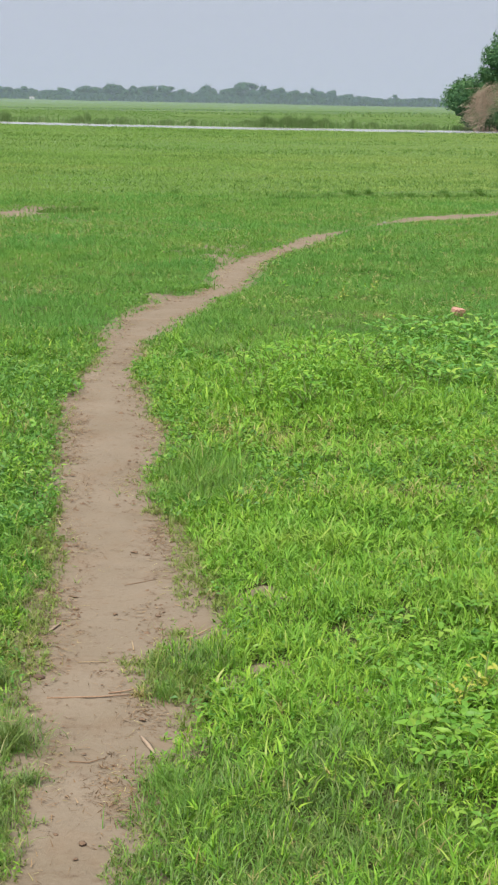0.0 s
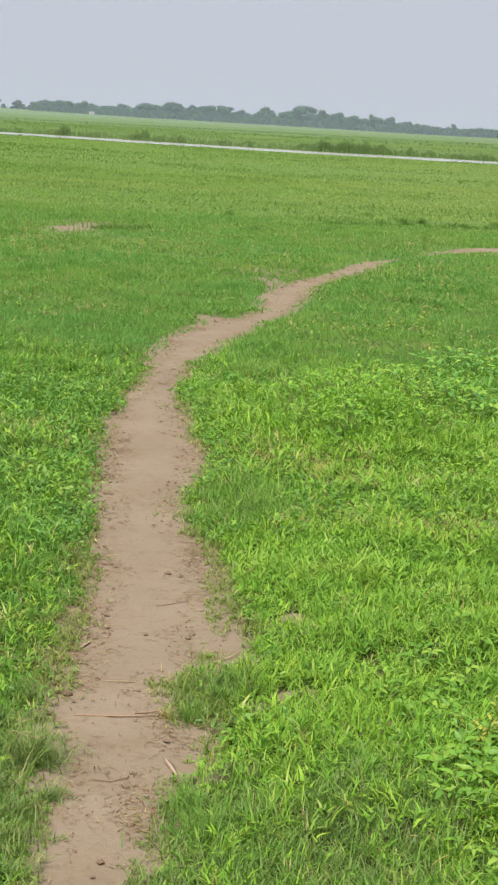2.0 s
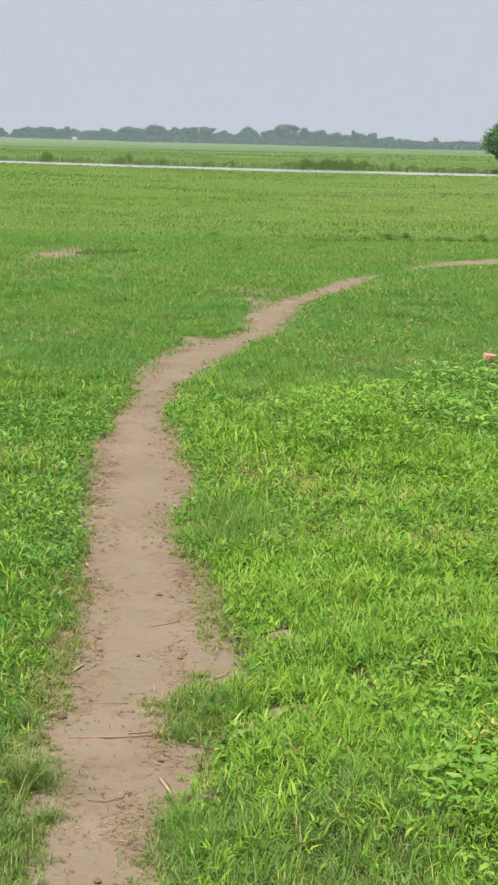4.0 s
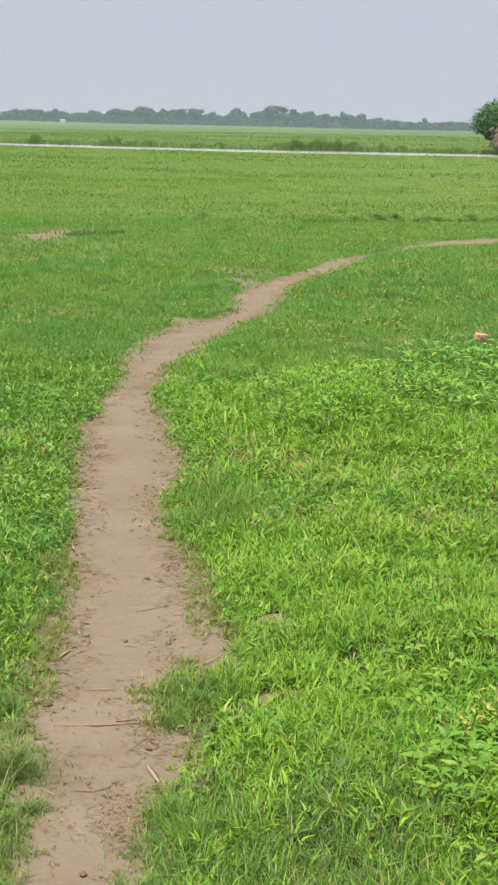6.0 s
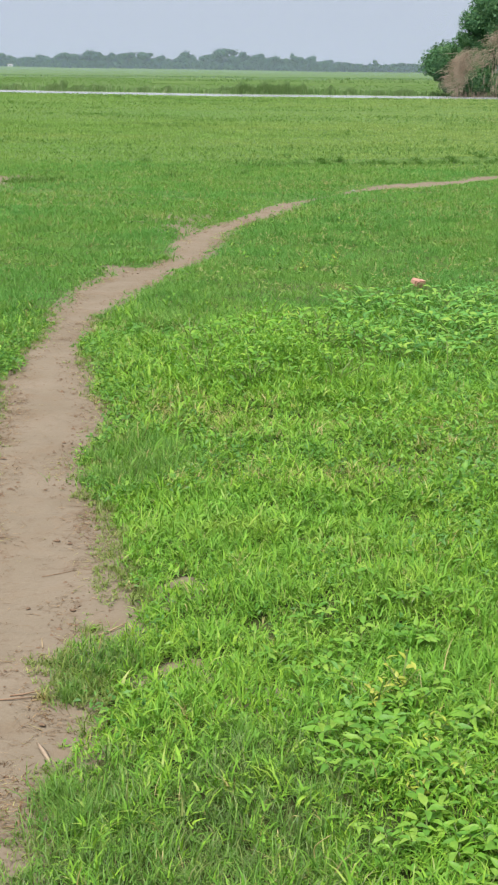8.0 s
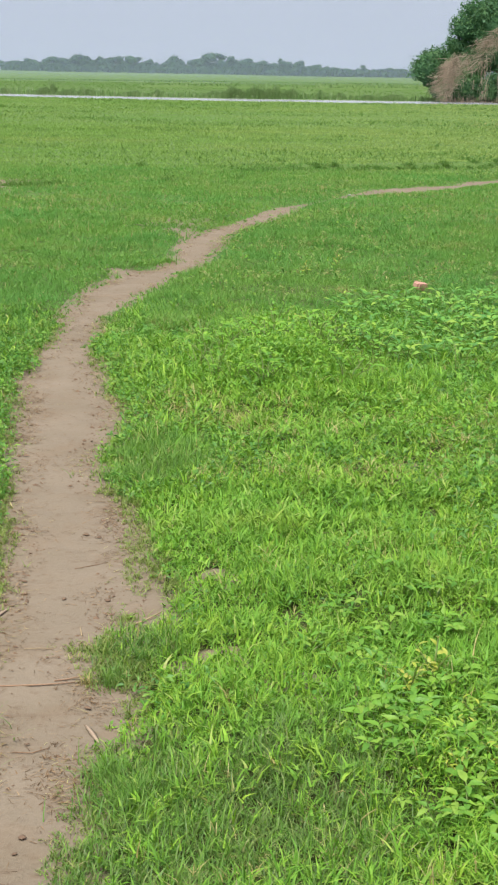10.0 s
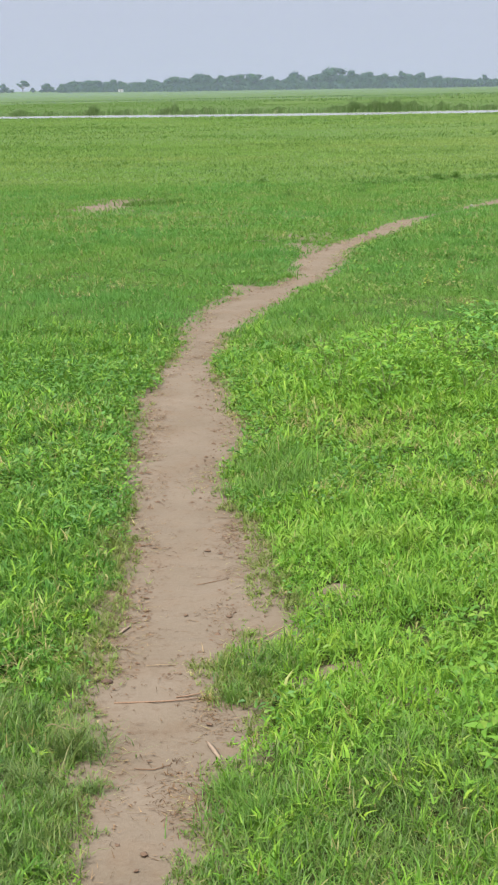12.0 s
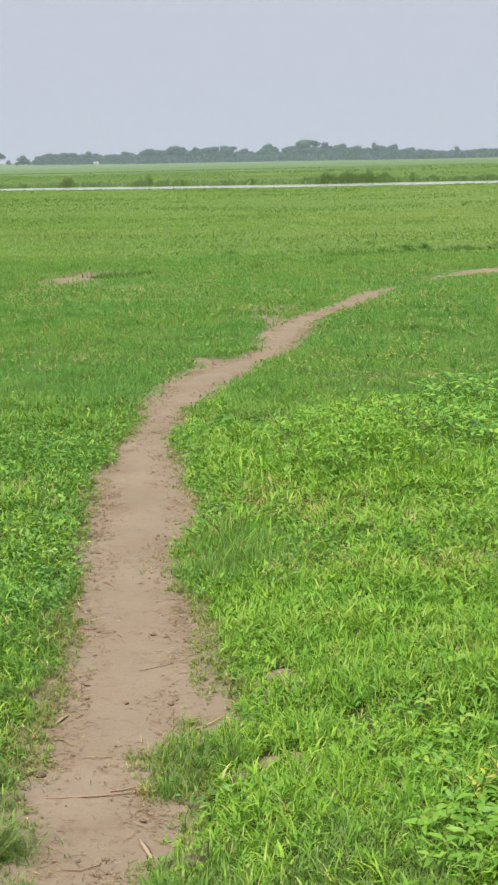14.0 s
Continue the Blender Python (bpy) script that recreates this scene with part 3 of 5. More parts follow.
for side, mat in ((1, M_GRASS), (-1, M_LUSH)):
    keep = (ax - np.interp(ay, TRACK[:, 1], TRACK[:, 0])) * side > 0
    gx, gy = ax[keep] + rng.normal(0, 0.03, int(keep.sum())), ay[keep] + rng.normal(0, 0.03, int(keep.sum()))
    m = len(gx)
    stuff("grass", [blades(gx, gy, rng.uniform(0.05, 0.10, m), rng.uniform(0.014, 0.028, m), np.clip(rng.normal(1.0, 0.3, m), 0.1, 1.4), 1)], mat, "short green grass of the surrounding pasture")
stuff("crab_grass", [tufts(2.2, 5.6, 420, 7, 0.036, 0.0072, 3, stem=0.04, lean=(1.2, 0.28), clump_scale=0.3, band=(0.07, 99), zone=-1), tufts(5.2, 11.0, 380, 7, 0.042, 0.0088, 3, stem=0.04, lean=(1.2, 0.28), clump_scale=0.4, band=(0.07, 99), zone=-1)], M_GRASS, "spreading broad-bladed grass among the fine grass")
stuff("dry_grass", [tufts(2.2, 10.5, 40, 6, 0.042, 0.003, 3, stem=0.04), tufts(10.5, 24, 22, 5, 0.05, 0.004, 2), tufts(2.2, 10, 560, 6, 0.04, 0.0032, 2, lean=(1.2, 0.25), patchy=0.5), tufts(9, 26, 110, 6, 0.045, 0.004, 1, lean=(1.15, 0.25), patchy=1.3), tufts(20, 60, 16, 6, 0.04, 0.010, 1, lean=(1.15, 0.25), side=1)], M_DRY, "scattered straw-coloured dry blades among green grass")


def litter(n, near, y1):
    """Loose dry stalks lying flat along the trodden edge."""
    x, y = scatter(2.2, y1, n)
    o = off_track(x, y)
    keep = (o > near[0]) & (o < near[1]) & (rng.uniform(0, 1, len(x)) < 0.15 + 3.5 * np.clip(fractal(x, y, 0.3, 83) - 0.42, 0, 1))
    x, y = x[keep], y[keep]
    m = len(x)
    return blades(x, y, rng.uniform(0.012, 0.06, m) * (0.6 + 0.08 * y), rng.uniform(0.001, 0.0036, m) * (0.5 + 0.08 * y), rng.uniform(1.5, 1.57, m), 2, rise(x, y) + 0.0035, 0.03)


stuff("straw_litter", [litter(700, (-0.06, 0.07), 18), litter(40, (-0.4, 0.0), 10)], M_DRY, "loose dry stalks strewn over the bare earth", "straw")


stuff("brown_litter", [litter(1500, (-0.04, 0.05), 9), litter(1500, (-0.07, 0.06), 18), litter(380, (-0.14, 0.0), 12), litter(300, (-0.4, 0.0), 12), litter(900, (-0.10, 0.03), 10)], M_LITTER, "reddish brown dead stalks along the path's edges", "litter")


def crumbs(n, y1):
    """Crumbs of dark soil along the trodden edge, squat four-sided lumps."""
    x, y = scatter(2.3, y1, n)
    o = off_track(x, y)
    keep = (o > -0.09) & (o < 0.05) & (y > 2.9 + rng.uniform(0, 1.6, len(x))) & (rng.uniform(0, 1, len(x)) < 0.15 + 1.6 * fractal(x, y, 0.3, 81) ** 2)
    x, y = x[keep], y[keep]
    m = len(x)
    s = rng.lognormal(0, 0.55, m) * 0.0024
    a = rng.uniform(0, 6.28, m)
    z = rise(x, y) - 0.002
    ring = [np.stack([x + s * k * np.cos(a + q * 1.57) * 1.5, y + s * k * np.sin(a + q * 1.57), z + 0 * s], -1) for q, k in enumerate((1.0, 0.7, 1.2, 0.8))]
    v = np.stack(ring + [np.stack([x, y, z + s * 0.8], -1)], 1)
    f = np.arange(m)[:, None, None] * 5 + np.array([(0, 1, 4), (1, 2, 4), (2, 3, 4), (3, 0, 4)])[None]
    return v.reshape(-1, 3), f.reshape(-1, 3)


stuff("soil_crumbs", [crumbs(1000, 9), crumbs(900, 20)], M_CLOD, "crumbs of dark damp soil along the path's edges", "soil")


def leaves_flat(x, y, z, size, tilt, slim=0.22):
    """Small folded oval leaves, six triangles each."""
    n = len(x)
    turn, roll = rng.uniform(0, 2 * np.pi, n), rng.normal(0, 0.35, n)
    d = np.stack([np.cos(turn) * np.cos(tilt), np.sin(turn) * np.cos(tilt), np.sin(tilt)], -1)
    s = np.stack([-np.sin(turn), np.cos(turn), roll], -1)
    c = np.stack([x, y, z], -1)
    lift = np.zeros((n, 3))
    lift[:, 2] = 0.12 * size
    size = np.minimum(size, 1.7 * np.median(size))
    L = size[:, None]
    v = np.stack([c, c + d * 0.45 * L + s * slim * L + lift, c + d * 0.5 * L, c + d * 0.45 * L - s * slim * L + lift, c + d * L - 0.4 * lift], 1)
    f = np.arange(n)[:, None, None] * 5 + np.array([(0, 2, 1), (0, 3, 2), (1, 2, 4), (2, 3, 4)])[None]
    return v.reshape(-1, 3), f.reshape(-1, 3)


def forbs(y0, y1, per_m2, size, each=6, left=-0.31, right=0.17):
    x, y = scatter(y0, y1, per_m2, left, right)
    keep = (off_track(x, y) > 0.05) & (fractal(x, y, 0.9, 41) > rng.uniform(0.38, 0.62, len(x))) & (worn(x, y) < 0.3) & (soft(x, y) < 0.3)
    x, y = np.repeat(x[keep], each), np.repeat(y[keep], each)
    n = len(x)
    x, y = x + rng.normal(0, 0.015, n), y + rng.normal(0, 0.015, n)
    return leaves_flat(x, y, rise(x, y) + rng.uniform(0.01, 0.06, n), size * rng.lognormal(0, 0.3, n), rng.normal(0.25, 0.35, n))


def thicket(cx, cy, rx, ry, n, height, leaf=0.03, tilt=0.1):
    """Small leaves that fill the inside of a stand of weeds."""
    a, q = rng.uniform(0, 2 * np.pi, n), np.sqrt(rng.uniform(0, 1, n))
    x, y = cx + rx * q * np.cos(a), cy + ry * q * np.sin(a)
    top = height * (1 - 0.7 * q ** 2) * (0.5 + fractal(x, y, 0.2, 91))
    return leaves_flat(x, y, rise(x, y) + top * rng.uniform(0.05, 1, n) ** 0.6, leaf * rng.lognormal(0, 0.3, n), rng.normal(tilt, 0.4, n), 0.15)


stuff("ground_weeds", [forbs(2.2, 6, 220, 0.015), forbs(5, 9.7, 560, 0.022), forbs(11, 20, 55, 0.026), forbs(3.6, 8, 420, 0.017, 6, -0.31, -0.15), thicket(-1.85, 8.6, 0.5, 0.55, 3400, 0.11)], M_FORB, "small rounded broad-leaved weeds low among the grass", "weeds")


# leafy clumps among the grass, and drifts of dead leaves at the path's edges
clumps = []
for x, y in zip(*scatter(3.8, 10.8, 10)):
    if off_track(np.array([x]), np.array([y]))[0] > 0.2 and soft(np.array([x]), np.array([y]))[0] < 0.3:
        r = rng.uniform(0.05, 0.17) * (0.5 + 0.07 * y)
        clumps.append(thicket(x, y, r, r * 1.3, int(2600 * r * r) + 25, rng.uniform(0.05, 0.085), rng.uniform(0.016, 0.028)))
withered = []
for x, y in zip(rng.uniform(-0.7, 2.2, 70), rng.uniform(11.3, 17.0, 70)):
    r = rng.uniform(0.05, 0.17)
    withered.append(thicket(x, y, r, r * 1.3, int(2200 * r * r) + 14, rng.uniform(0.06, 0.09), rng.uniform(0.02, 0.034)))
for x, y in zip(rng.uniform(-4.2, -1.7, 22), rng.uniform(11.5, 17.5, 22)):
    r = rng.uniform(0.05, 0.14)
    clumps.append(thicket(x, y, r * 1.4, r, int(2200 * r * r) + 12, rng.uniform(0.06, 0.09), rng.uniform(0.018, 0.03)))
stuff("withered_weeds", withered, M_WITHER, "yellowing small-leaved weeds scattered in the meadow", "weeds")
stuff("leafy_clumps", clumps, M_FORB, "low clumps of small pointed leaves among the grass", "weeds")


def drift(x, y, rx, ry, n):
    n = 3 * n
    dx_, dy_ = x + rng.normal(0, rx, n), y + rng.normal(0, ry, n)
    return blades(dx_, dy_, 0.015 * rng.lognormal(0, 0.5, n), rng.uniform(0.001, 0.004, n), rng.uniform(1.45, 1.57, n), 2, rise(dx_, dy_) + rng.uniform(0.0015, 0.006, n), 0.06)


stuff("leaf_litter", [drift(x, y, 0.035, 0.07, n) for x, y, n in ((-1.15, 6.8, 90), (-1.17, 7.05, 60), (-0.87, 4.75, 110), (-0.84, 4.5, 70), (-0.60, 5.45, 80), (-0.62, 5.6, 50), (-0.46, 3.72, 50), (-0.50, 3.36, 70), (-0.46, 3.2, 60), (-0.80, 3.1, 70), (-0.97, 5.3, 60), (-1.0, 5.75, 50), (-0.86, 7.4, 60), (-1.22, 7.7, 60), (-0.51, 3.9, 60), (-1.32, 13.45, 40), (-0.95, 13.2, 40), (-1.1, 10.9, 40), (-0.56, 4.62, 40))], M_LITTER, "drifts of small reddish brown dead leaf scraps at the path's edges", "litter")


stuff("weed_foliage", [thicket(-0.10, 8.35, 0.50, 0.75, 7000, 0.15, 0.026, 0.55), thicket(0.02, 8.3, 0.32, 0.35, 3000, 0.23, 0.026, 0.55), thicket(-0.12, 9.2, 0.45, 0.7, 3800, 0.13, 0.026, 0.55), thicket(-0.2, 7.7, 0.5, 0.5, 900, 0.07, 0.024, 0.4), thicket(0.33, 3.7, 0.22, 0.5, 450, 0.05), thicket(0.42, 3.35, 0.2, 0.45, 420, 0.07, 0.026), thicket(0.55, 7.2, 0.4, 0.5, 1500, 0.08)], M_BUSH, "small light green leaves inside stands of weeds", "weeds")
stuff("weed_foliage", [thicket(0.8, 10.0, 0.6, 1.35, 4400, 0.12, 0.034, 0.4), thicket(1.5, 10.1, 0.6, 1.3, 3000, 0.12, 0.034, 0.4), thicket(0.75, 8.9, 0.5, 0.6, 700, 0.06, 0.028, 0.3)], M_BROAD, "broad bluish green leaves inside stands of weeds", "weeds")


# ---- far trees, hut, field banks, reeds ----
def leaf_cloud(centres, radii, count, size, squash=0.8):
    """Leaf clumps spread over the outsides of several lobes."""
    lobe = rng.choice(len(centres), count, p=radii ** 2 / (radii ** 2).sum())
    d = rng.normal(0, 1, (count, 3))
    d /= np.linalg.norm(d, axis=1)[:, None]
    d[:, 2] = np.where(d[:, 2] < -0.35, -d[:, 2] * 0.6, d[:, 2])
    p = centres[lobe] + d * radii[lobe][:, None] * rng.uniform(0.72, 1.12, count)[:, None] * [1, 1, squash]
    s = size * rng.lognormal(0, 0.35, count)
    a, b = rng.normal(0, 1, (count, 3)), rng.normal(0, 1, (count, 3))
    a = np.cross(a, d) + 0.4 * d
    a /= np.linalg.norm(a, axis=1)[:, None]
    b = np.cross(a, b)
    b /= np.linalg.norm(b, axis=1)[:, None]
    a, b = a * s[:, None], b * s[:, None] * 0.55
    v = np.stack([p - a * 0.5, p + b * 0.5, p + a * 0.5, p - b * 0.5], 1).reshape(-1, 3)
    f = np.arange(count)[:, None] * 4 + np.array([0, 1, 2, 3])
    f = np.concatenate([f[:, [0, 1, 2]], f[:, [0, 2, 3]]])
    return v, f


def lobes_core(centres, radii, squash=0.8, fine=None):
    """Rough inner masses that close the crown."""
    bm = bmesh.new()
    for c, r in zip(centres, radii):
        got = bmesh.ops.create_icosphere(bm, subdivisions=1 if fine is None else 2, radius=float(r) * 0.86, matrix=Matrix.Translation(c) @ Matrix.Diagonal((1, 1, squash, 1)))
        for q in got["verts"]:
            k = noise.noise(q.co * (1.6 / float(r)) + Vector((c[0], c[1], 0)))
            q.co += (q.co - Vector(c)).normalized() * float(r) * 0.3 * k
    bmesh.ops.triangulate(bm, faces=bm.faces)
    v = np.array([q.co[:] for q in bm.verts])
    f = np.array([[q.index for q in face.verts] for face in bm.faces])
    bm.free()
    return v, f


def tube(points, radii, sides=6):
    """A tapered limb along some points."""
    pts = np.asarray(points, float)
    v, f = [], []
    for k, (p, r) in enumerate(zip(pts, radii)):
        t = pts[min(k + 1, len(pts) - 1)] - pts[max(k - 1, 0)]
        t /= np.linalg.norm(t)
        a = np.cross(t, [0.31, 0.9, 0.27])
        a /= np.linalg.norm(a)
        b = np.cross(t, a)
        for q in range(sides):
            w_ = 2 * np.pi * q / sides
            v.append(p + r * (np.cos(w_) * a + np.sin(w_) * b))
    for k in range(len(pts) - 1):
        for q in range(sides):
            i, j = k * sides + q, k * sides + (q + 1) % sides
            f += [(i, j, j + sides), (i, j + sides, i + sides)]
    n = len(v)
    v += [pts[0], pts[-1]]
    for q in range(sides):
        f += [(n, (q + 1) % sides, q), (n + 1, n - sides + q, n - sides + (q + 1) % sides)]
    return np.array(v), np.array(f)


rng = np.random.default_rng(21)


def far_tree(spread, lobes, airy):
    """A field tree one metre high and one wide, to be scaled."""
    n = lobes
    ang, rad = rng.uniform(0, 2 * np.pi, n), np.sqrt(rng.uniform(0, 1, n)) * 0.36 * spread
    zc = 0.78 - 2.4 * rad ** 2 + rng.uniform(-0.08, 0.05, n)
    if not airy:
        zc = np.where(np.arange(n) % 2 == 0, zc * rng.uniform(0.3, 0.7, n), zc)
    c = np.stack([np.cos(ang) * rad, np.sin(ang) * rad, zc], -1)
    r = rng.uniform(0.15, 0.24, n) * (0.7 if airy else 1)
    root = tagged(new("tree"), "rounded dark green field tree on the far horizon", "tree", "far trees")
    trunk = [tube([(0, 0, -0.05), (0.02, 0, 0.25), (0.0, 0.01, 0.6)], [0.035, 0.028, 0.012])]
    for q in range(4):
        trunk.append(tube([(0.01, 0, 0.25), tuple(c[q] * 0.6 + [0, 0, 0.1]), tuple(c[q])], [0.018, 0.012, 0.005], 5))
    part("trunk", tri_mesh("trunk", *join(trunk), M_BARK), root)
    part("crown", tri_mesh("crown", *join([lobes_core(c, r), leaf_cloud(c, r, 380, 0.08)]), M_WOOD), root)
    return root


def far_off(k):
    """How far off the tree line stands: it comes nearer towards the east."""
    return np.interp(k, (0, 140, 350, 600, 800, 1500), (1500, 1100, 760, 680, 560, 560))


def far_place(k, depth=0.0):
    """A place on the far tree line, by its step along it, and the length of such a step there."""
    b, d = radians(-14.945 + 0.01916 * k), float(far_off(k))
    return (d + depth) * math.tan(b), d + depth, d * 0.000334


# step along the line, breadth and height, both in steps
LINE = [(8, 12, 8), (26, 11, 8), (45, 18, 15), (57, 10, 7), (78, 29, 20), (97, 9, 9), (120, 26, 15), (158, 22, 19), (182, 38, 24), (222, 36, 22), (264, 34, 20), (290, 24, 20), (325, 44, 25), (370, 52, 29), (418, 50, 32), (448, 22, 25), (473, 36, 31), (515, 50, 21), (557, 18, 27), (582, 36, 25), (606, 22, 27), (635, 34, 35), (676, 36, 32), (716, 50, 24), (752, 12, 34), (770, 32, 26), (800, 34, 24), (832, 36, 18), (860, 22, 15)]
LINE += [(885, 24, 13), (897, 14, 19), (937, 44, 15), (975, 40, 14)]
dense, airy = [far_tree(1.15, 15, False) for _ in range(4)], [far_tree(0.9, 9, True) for _ in range(2)]
stock = []
for i, (k, bw, bh) in enumerate(LINE):
    lone = k < 145 or k in (752, 897)
    n = 1 if lone else max(1, round(bw / (0.75 * bh)))
    for q in range(n):
        off = 0 if n == 1 else 2 * q / (n - 1) - 1
        x, y, step = far_place(k + 0.42 * bw * off + rng.uniform(-1, 1), rng.uniform(-20, 10))
        tall = bh * step * (0.95 if k == 752 else 1.2) * (1 - 0.12 * off * off) * rng.uniform(0.92, 1.0)
        stock.append((x, y, bw * step * 1.15 if lone else tall * rng.uniform(1.1, 1.5), tall, airy[i % 2] if k in (78, 752, 897) else dense[(i + q) % 4]))
for k in range(1000, 1500, 27):
    x, y, step = far_place(k, rng.uniform(-20, 20))
    stock.append((x, y, rng.uniform(26, 45) * step, rng.uniform(11, 22) * step, dense[k % 4]))
for k in range(152, 880, 14):
    x, y, step = far_place(k + rng.uniform(-8, 8), rng.uniform(-35, -20))
    stock.append((x, y, rng.uniform(15, 26) * step, rng.uniform(9.7, 15.7) * step, dense[k % 4]))
lk, lh = np.array(LINE).T[[0, 2]]
for k in range(150, 880, 9):
    x, y, step = far_place(k + rng.uniform(-4, 4), rng.uniform(0, 25))
    bh = float(np.interp(k, lk, lh)) * step * (rng.uniform(0.75, 0.95) if k < 470 else rng.uniform(0.5, 0.8))
    stock.append((x, y, bh * rng.uniform(1.2, 1.7), bh, dense[k % 4]))
for x, y, bw, bh, proto in stock:
    copy_thing(proto, Matrix.LocRotScale((x, y, float(rise(x, y))), Euler((0, 0, rng.uniform(0, 6.28))), (bw, bw, bh / 0.9)))
for proto in dense + airy:
    for o in (*proto.children, proto):
        bpy.data.objects.remove(o)

rng = np.random.default_rng(23)
kx = rng.uniform(146, 1500, 5200)
by = far_off(kx) - 38 + rng.uniform(-6, 6, len(kx))
bx = by * np.tan(np.radians(-14.945 + 0.01916 * kx))
hz = (1.0 + 2.2 * fractal(bx, 0 * bx, 14, 8)) * by / 760
c = np.stack([bx, by, hz * rng.uniform(0, 0.9, len(bx))], -1)
stuff("scrub", [leaf_cloud(c, np.full(len(c), 0.9), 9000, 1.5)], M_WOOD, "low dark scrub under the far trees", "scrub")


def box(x0, y0, z0, x1, y1, z1, bevel=0.0):
    bm = bmesh.new()
    bmesh.ops.create_cube(bm, size=1, matrix=Matrix.Translation(((x0 + x1) / 2, (y0 + y1) / 2, (z0 + z1) / 2)) @ Matrix.Diagonal((x1 - x0, y1 - y0, z1 - z0, 1)))
    if bevel:
        bmesh.ops.bevel(bm, geom=bm.edges[:], offset=bevel, segments=2, affect="EDGES")
    return bm


hut_x, hut_y, _ = far_place(251, -50)
hut = tagged(new("hut"), "small whitewashed hut before the far trees", "hut")
hut.location = (hut_x, hut_y, -0.15)
part("wall", bm_mesh("wall", box(-1.2, -1.2, 0, 1.2, 1.2, 1.05, 0.03), M_LIME, False), hut)
bm = bmesh.new()
ends = [[bm.verts.new((x, y, z)) for y, z in ((-1.4, 0.98), (0, 1.3), (1.4, 0.98), (1.4, 1.06), (0, 1.4), (-1.4, 1.06))] for x in (-1.3, 1.3)]
bm.faces.new(ends[0][::-1])
bm.faces.new(ends[1])
for q in range(6):
    bm.faces.new((ends[0][q], ends[0][(q + 1) % 6], ends[1][(q + 1) % 6], ends[1][q]))
part("roof", bm_mesh("roof", bm, M_THATCH, False), hut, "low pale thatched roof")
part("door", bm_mesh("door", box(-0.2, -1.25, 0, 0.2, -1.2, 0.8, 0.01), M_BARK, False), hut, "dark plank door")


def reed_bunch(x, y, z, width, depth, height, n, blade=0.03):
    px_, py_ = x + rng.normal(0, width / 3.2, n), y + rng.normal(0, depth / 3, n)
    fall = np.exp(-(((px_ - x) / (0.8 * width)) ** 2)) * (0.35 + 0.9 * fractal(px_ + 7 * x + width * 31, py_ * 0, 0.35, 27)) * 1.15
    return blades(px_, py_, height * fall * rng.uniform(0.3, 1.1, n), blade * rng.uniform(0.6, 1.4, n), np.clip(rng.normal(0.28, 0.2, n), 0.02, 1.1), 2, np.full(n, z))


n = 9000
bx = rng.uniform(-55, 40, n)
by = river(bx) + RIVER_HALF + rng.uniform(-0.3, 2.6, n)
low = 0.16 + 0.34 * fractal(bx, 0 * bx, 2.5, 17) ** 1.5
stuff("bank_reeds", [blades(bx, by, low * rng.uniform(0.6, 1.3, n) * 1.2, rng.uniform(0.03, 0.07, n), np.clip(rng.normal(0.4, 0.25, n), 0.02, 1.2), 2)], M_REED, "fringe of low reeds along the far river bank", "reeds")
CLUMPS = [(75, 32, 15), (120, 20, 10), (200, 22, 20), (255, 26, 12), (328, 20, 18), (347, 8, 24), (372, 24, 15), (402, 30, 15), (485, 26, 12), (530, 18, 14), (632, 30, 16), (665, 34, 20), (705, 34, 21), (735, 26, 24), (765, 26, 20), (822, 16, 15), (855, 22, 12), (905, 24, 12), (950, 30, 14)]
for k, bw, bh in CLUMPS:
    b = radians(-14.945 + 0.01916 * k)
    x = 100 * math.tan(b)
    y = float(river(x)) + RIVER_HALF + rng.uniform(0.9, 1.8)
    x = y * math.tan(b)
    v, f = reed_bunch(0, 0, 0, bw / 24, 0.7, bh / 28, int(120 * bw), 0.016)
    ob = new("reed_clump", tri_mesh("reed_clump", v, f, M_REED))
    ob.location = (x, y, float(rise(x, y)) - 0.03)
    tagged(ob, "tall dusty green reed clump at the far river bank", "reeds", "reed clumps", "stuff")


def field_bank(x0, x1, y0, slope, height, label):
    xs_ = np.linspace(x0, x1, 90)
    cross = np.array([-1.2, -0.5, 0, 0.5, 1.2])
    top = np.array([-0.05, 0.7, 1, 0.7, -0.05]) * height
    gx_, gy_ = np.repeat(xs_[None], 5, 0), y0 + slope * xs_[None] + cross[:, None] * (1 + 0.3 * np.sin(xs_ * 0.9))
    me = grid("field_bank", gx_, gy_, M_TURF, 0, lambda x, y: rise(x, y) + np.repeat(top, len(xs_)) * (0.7 + 0.6 * fractal(x, 0 * x, 3, 51)))
    ob = tagged(new("field_bank", me), label, "field bank", kind="structure")
    n_ = int((x1 - x0) * 22)
    x = rng.uniform(x0, x1, n_)
    y = y0 + slope * x + rng.normal(0, 0.4, n_)
    stuff("bank_grass", [blades(x, y, rng.uniform(0.2, 0.5, n_), rng.uniform(0.05, 0.14, n_), np.clip(rng.normal(0.5, 0.3, n_), 0, 1.3), 1, rise(x, y) + height * 0.6)], M_REED, "coarse dark grass on a low field bank")


field_bank(-14, 24, 153.5, 0.15, 0.22, "low grassy bank between crop fields")
field_bank(2, 46, 186, 0.1, 0.22, "low grassy bank between crop fields")
field_bank(-60, -8, 205, -0.05, 0.15, "low grassy bank between crop fields")


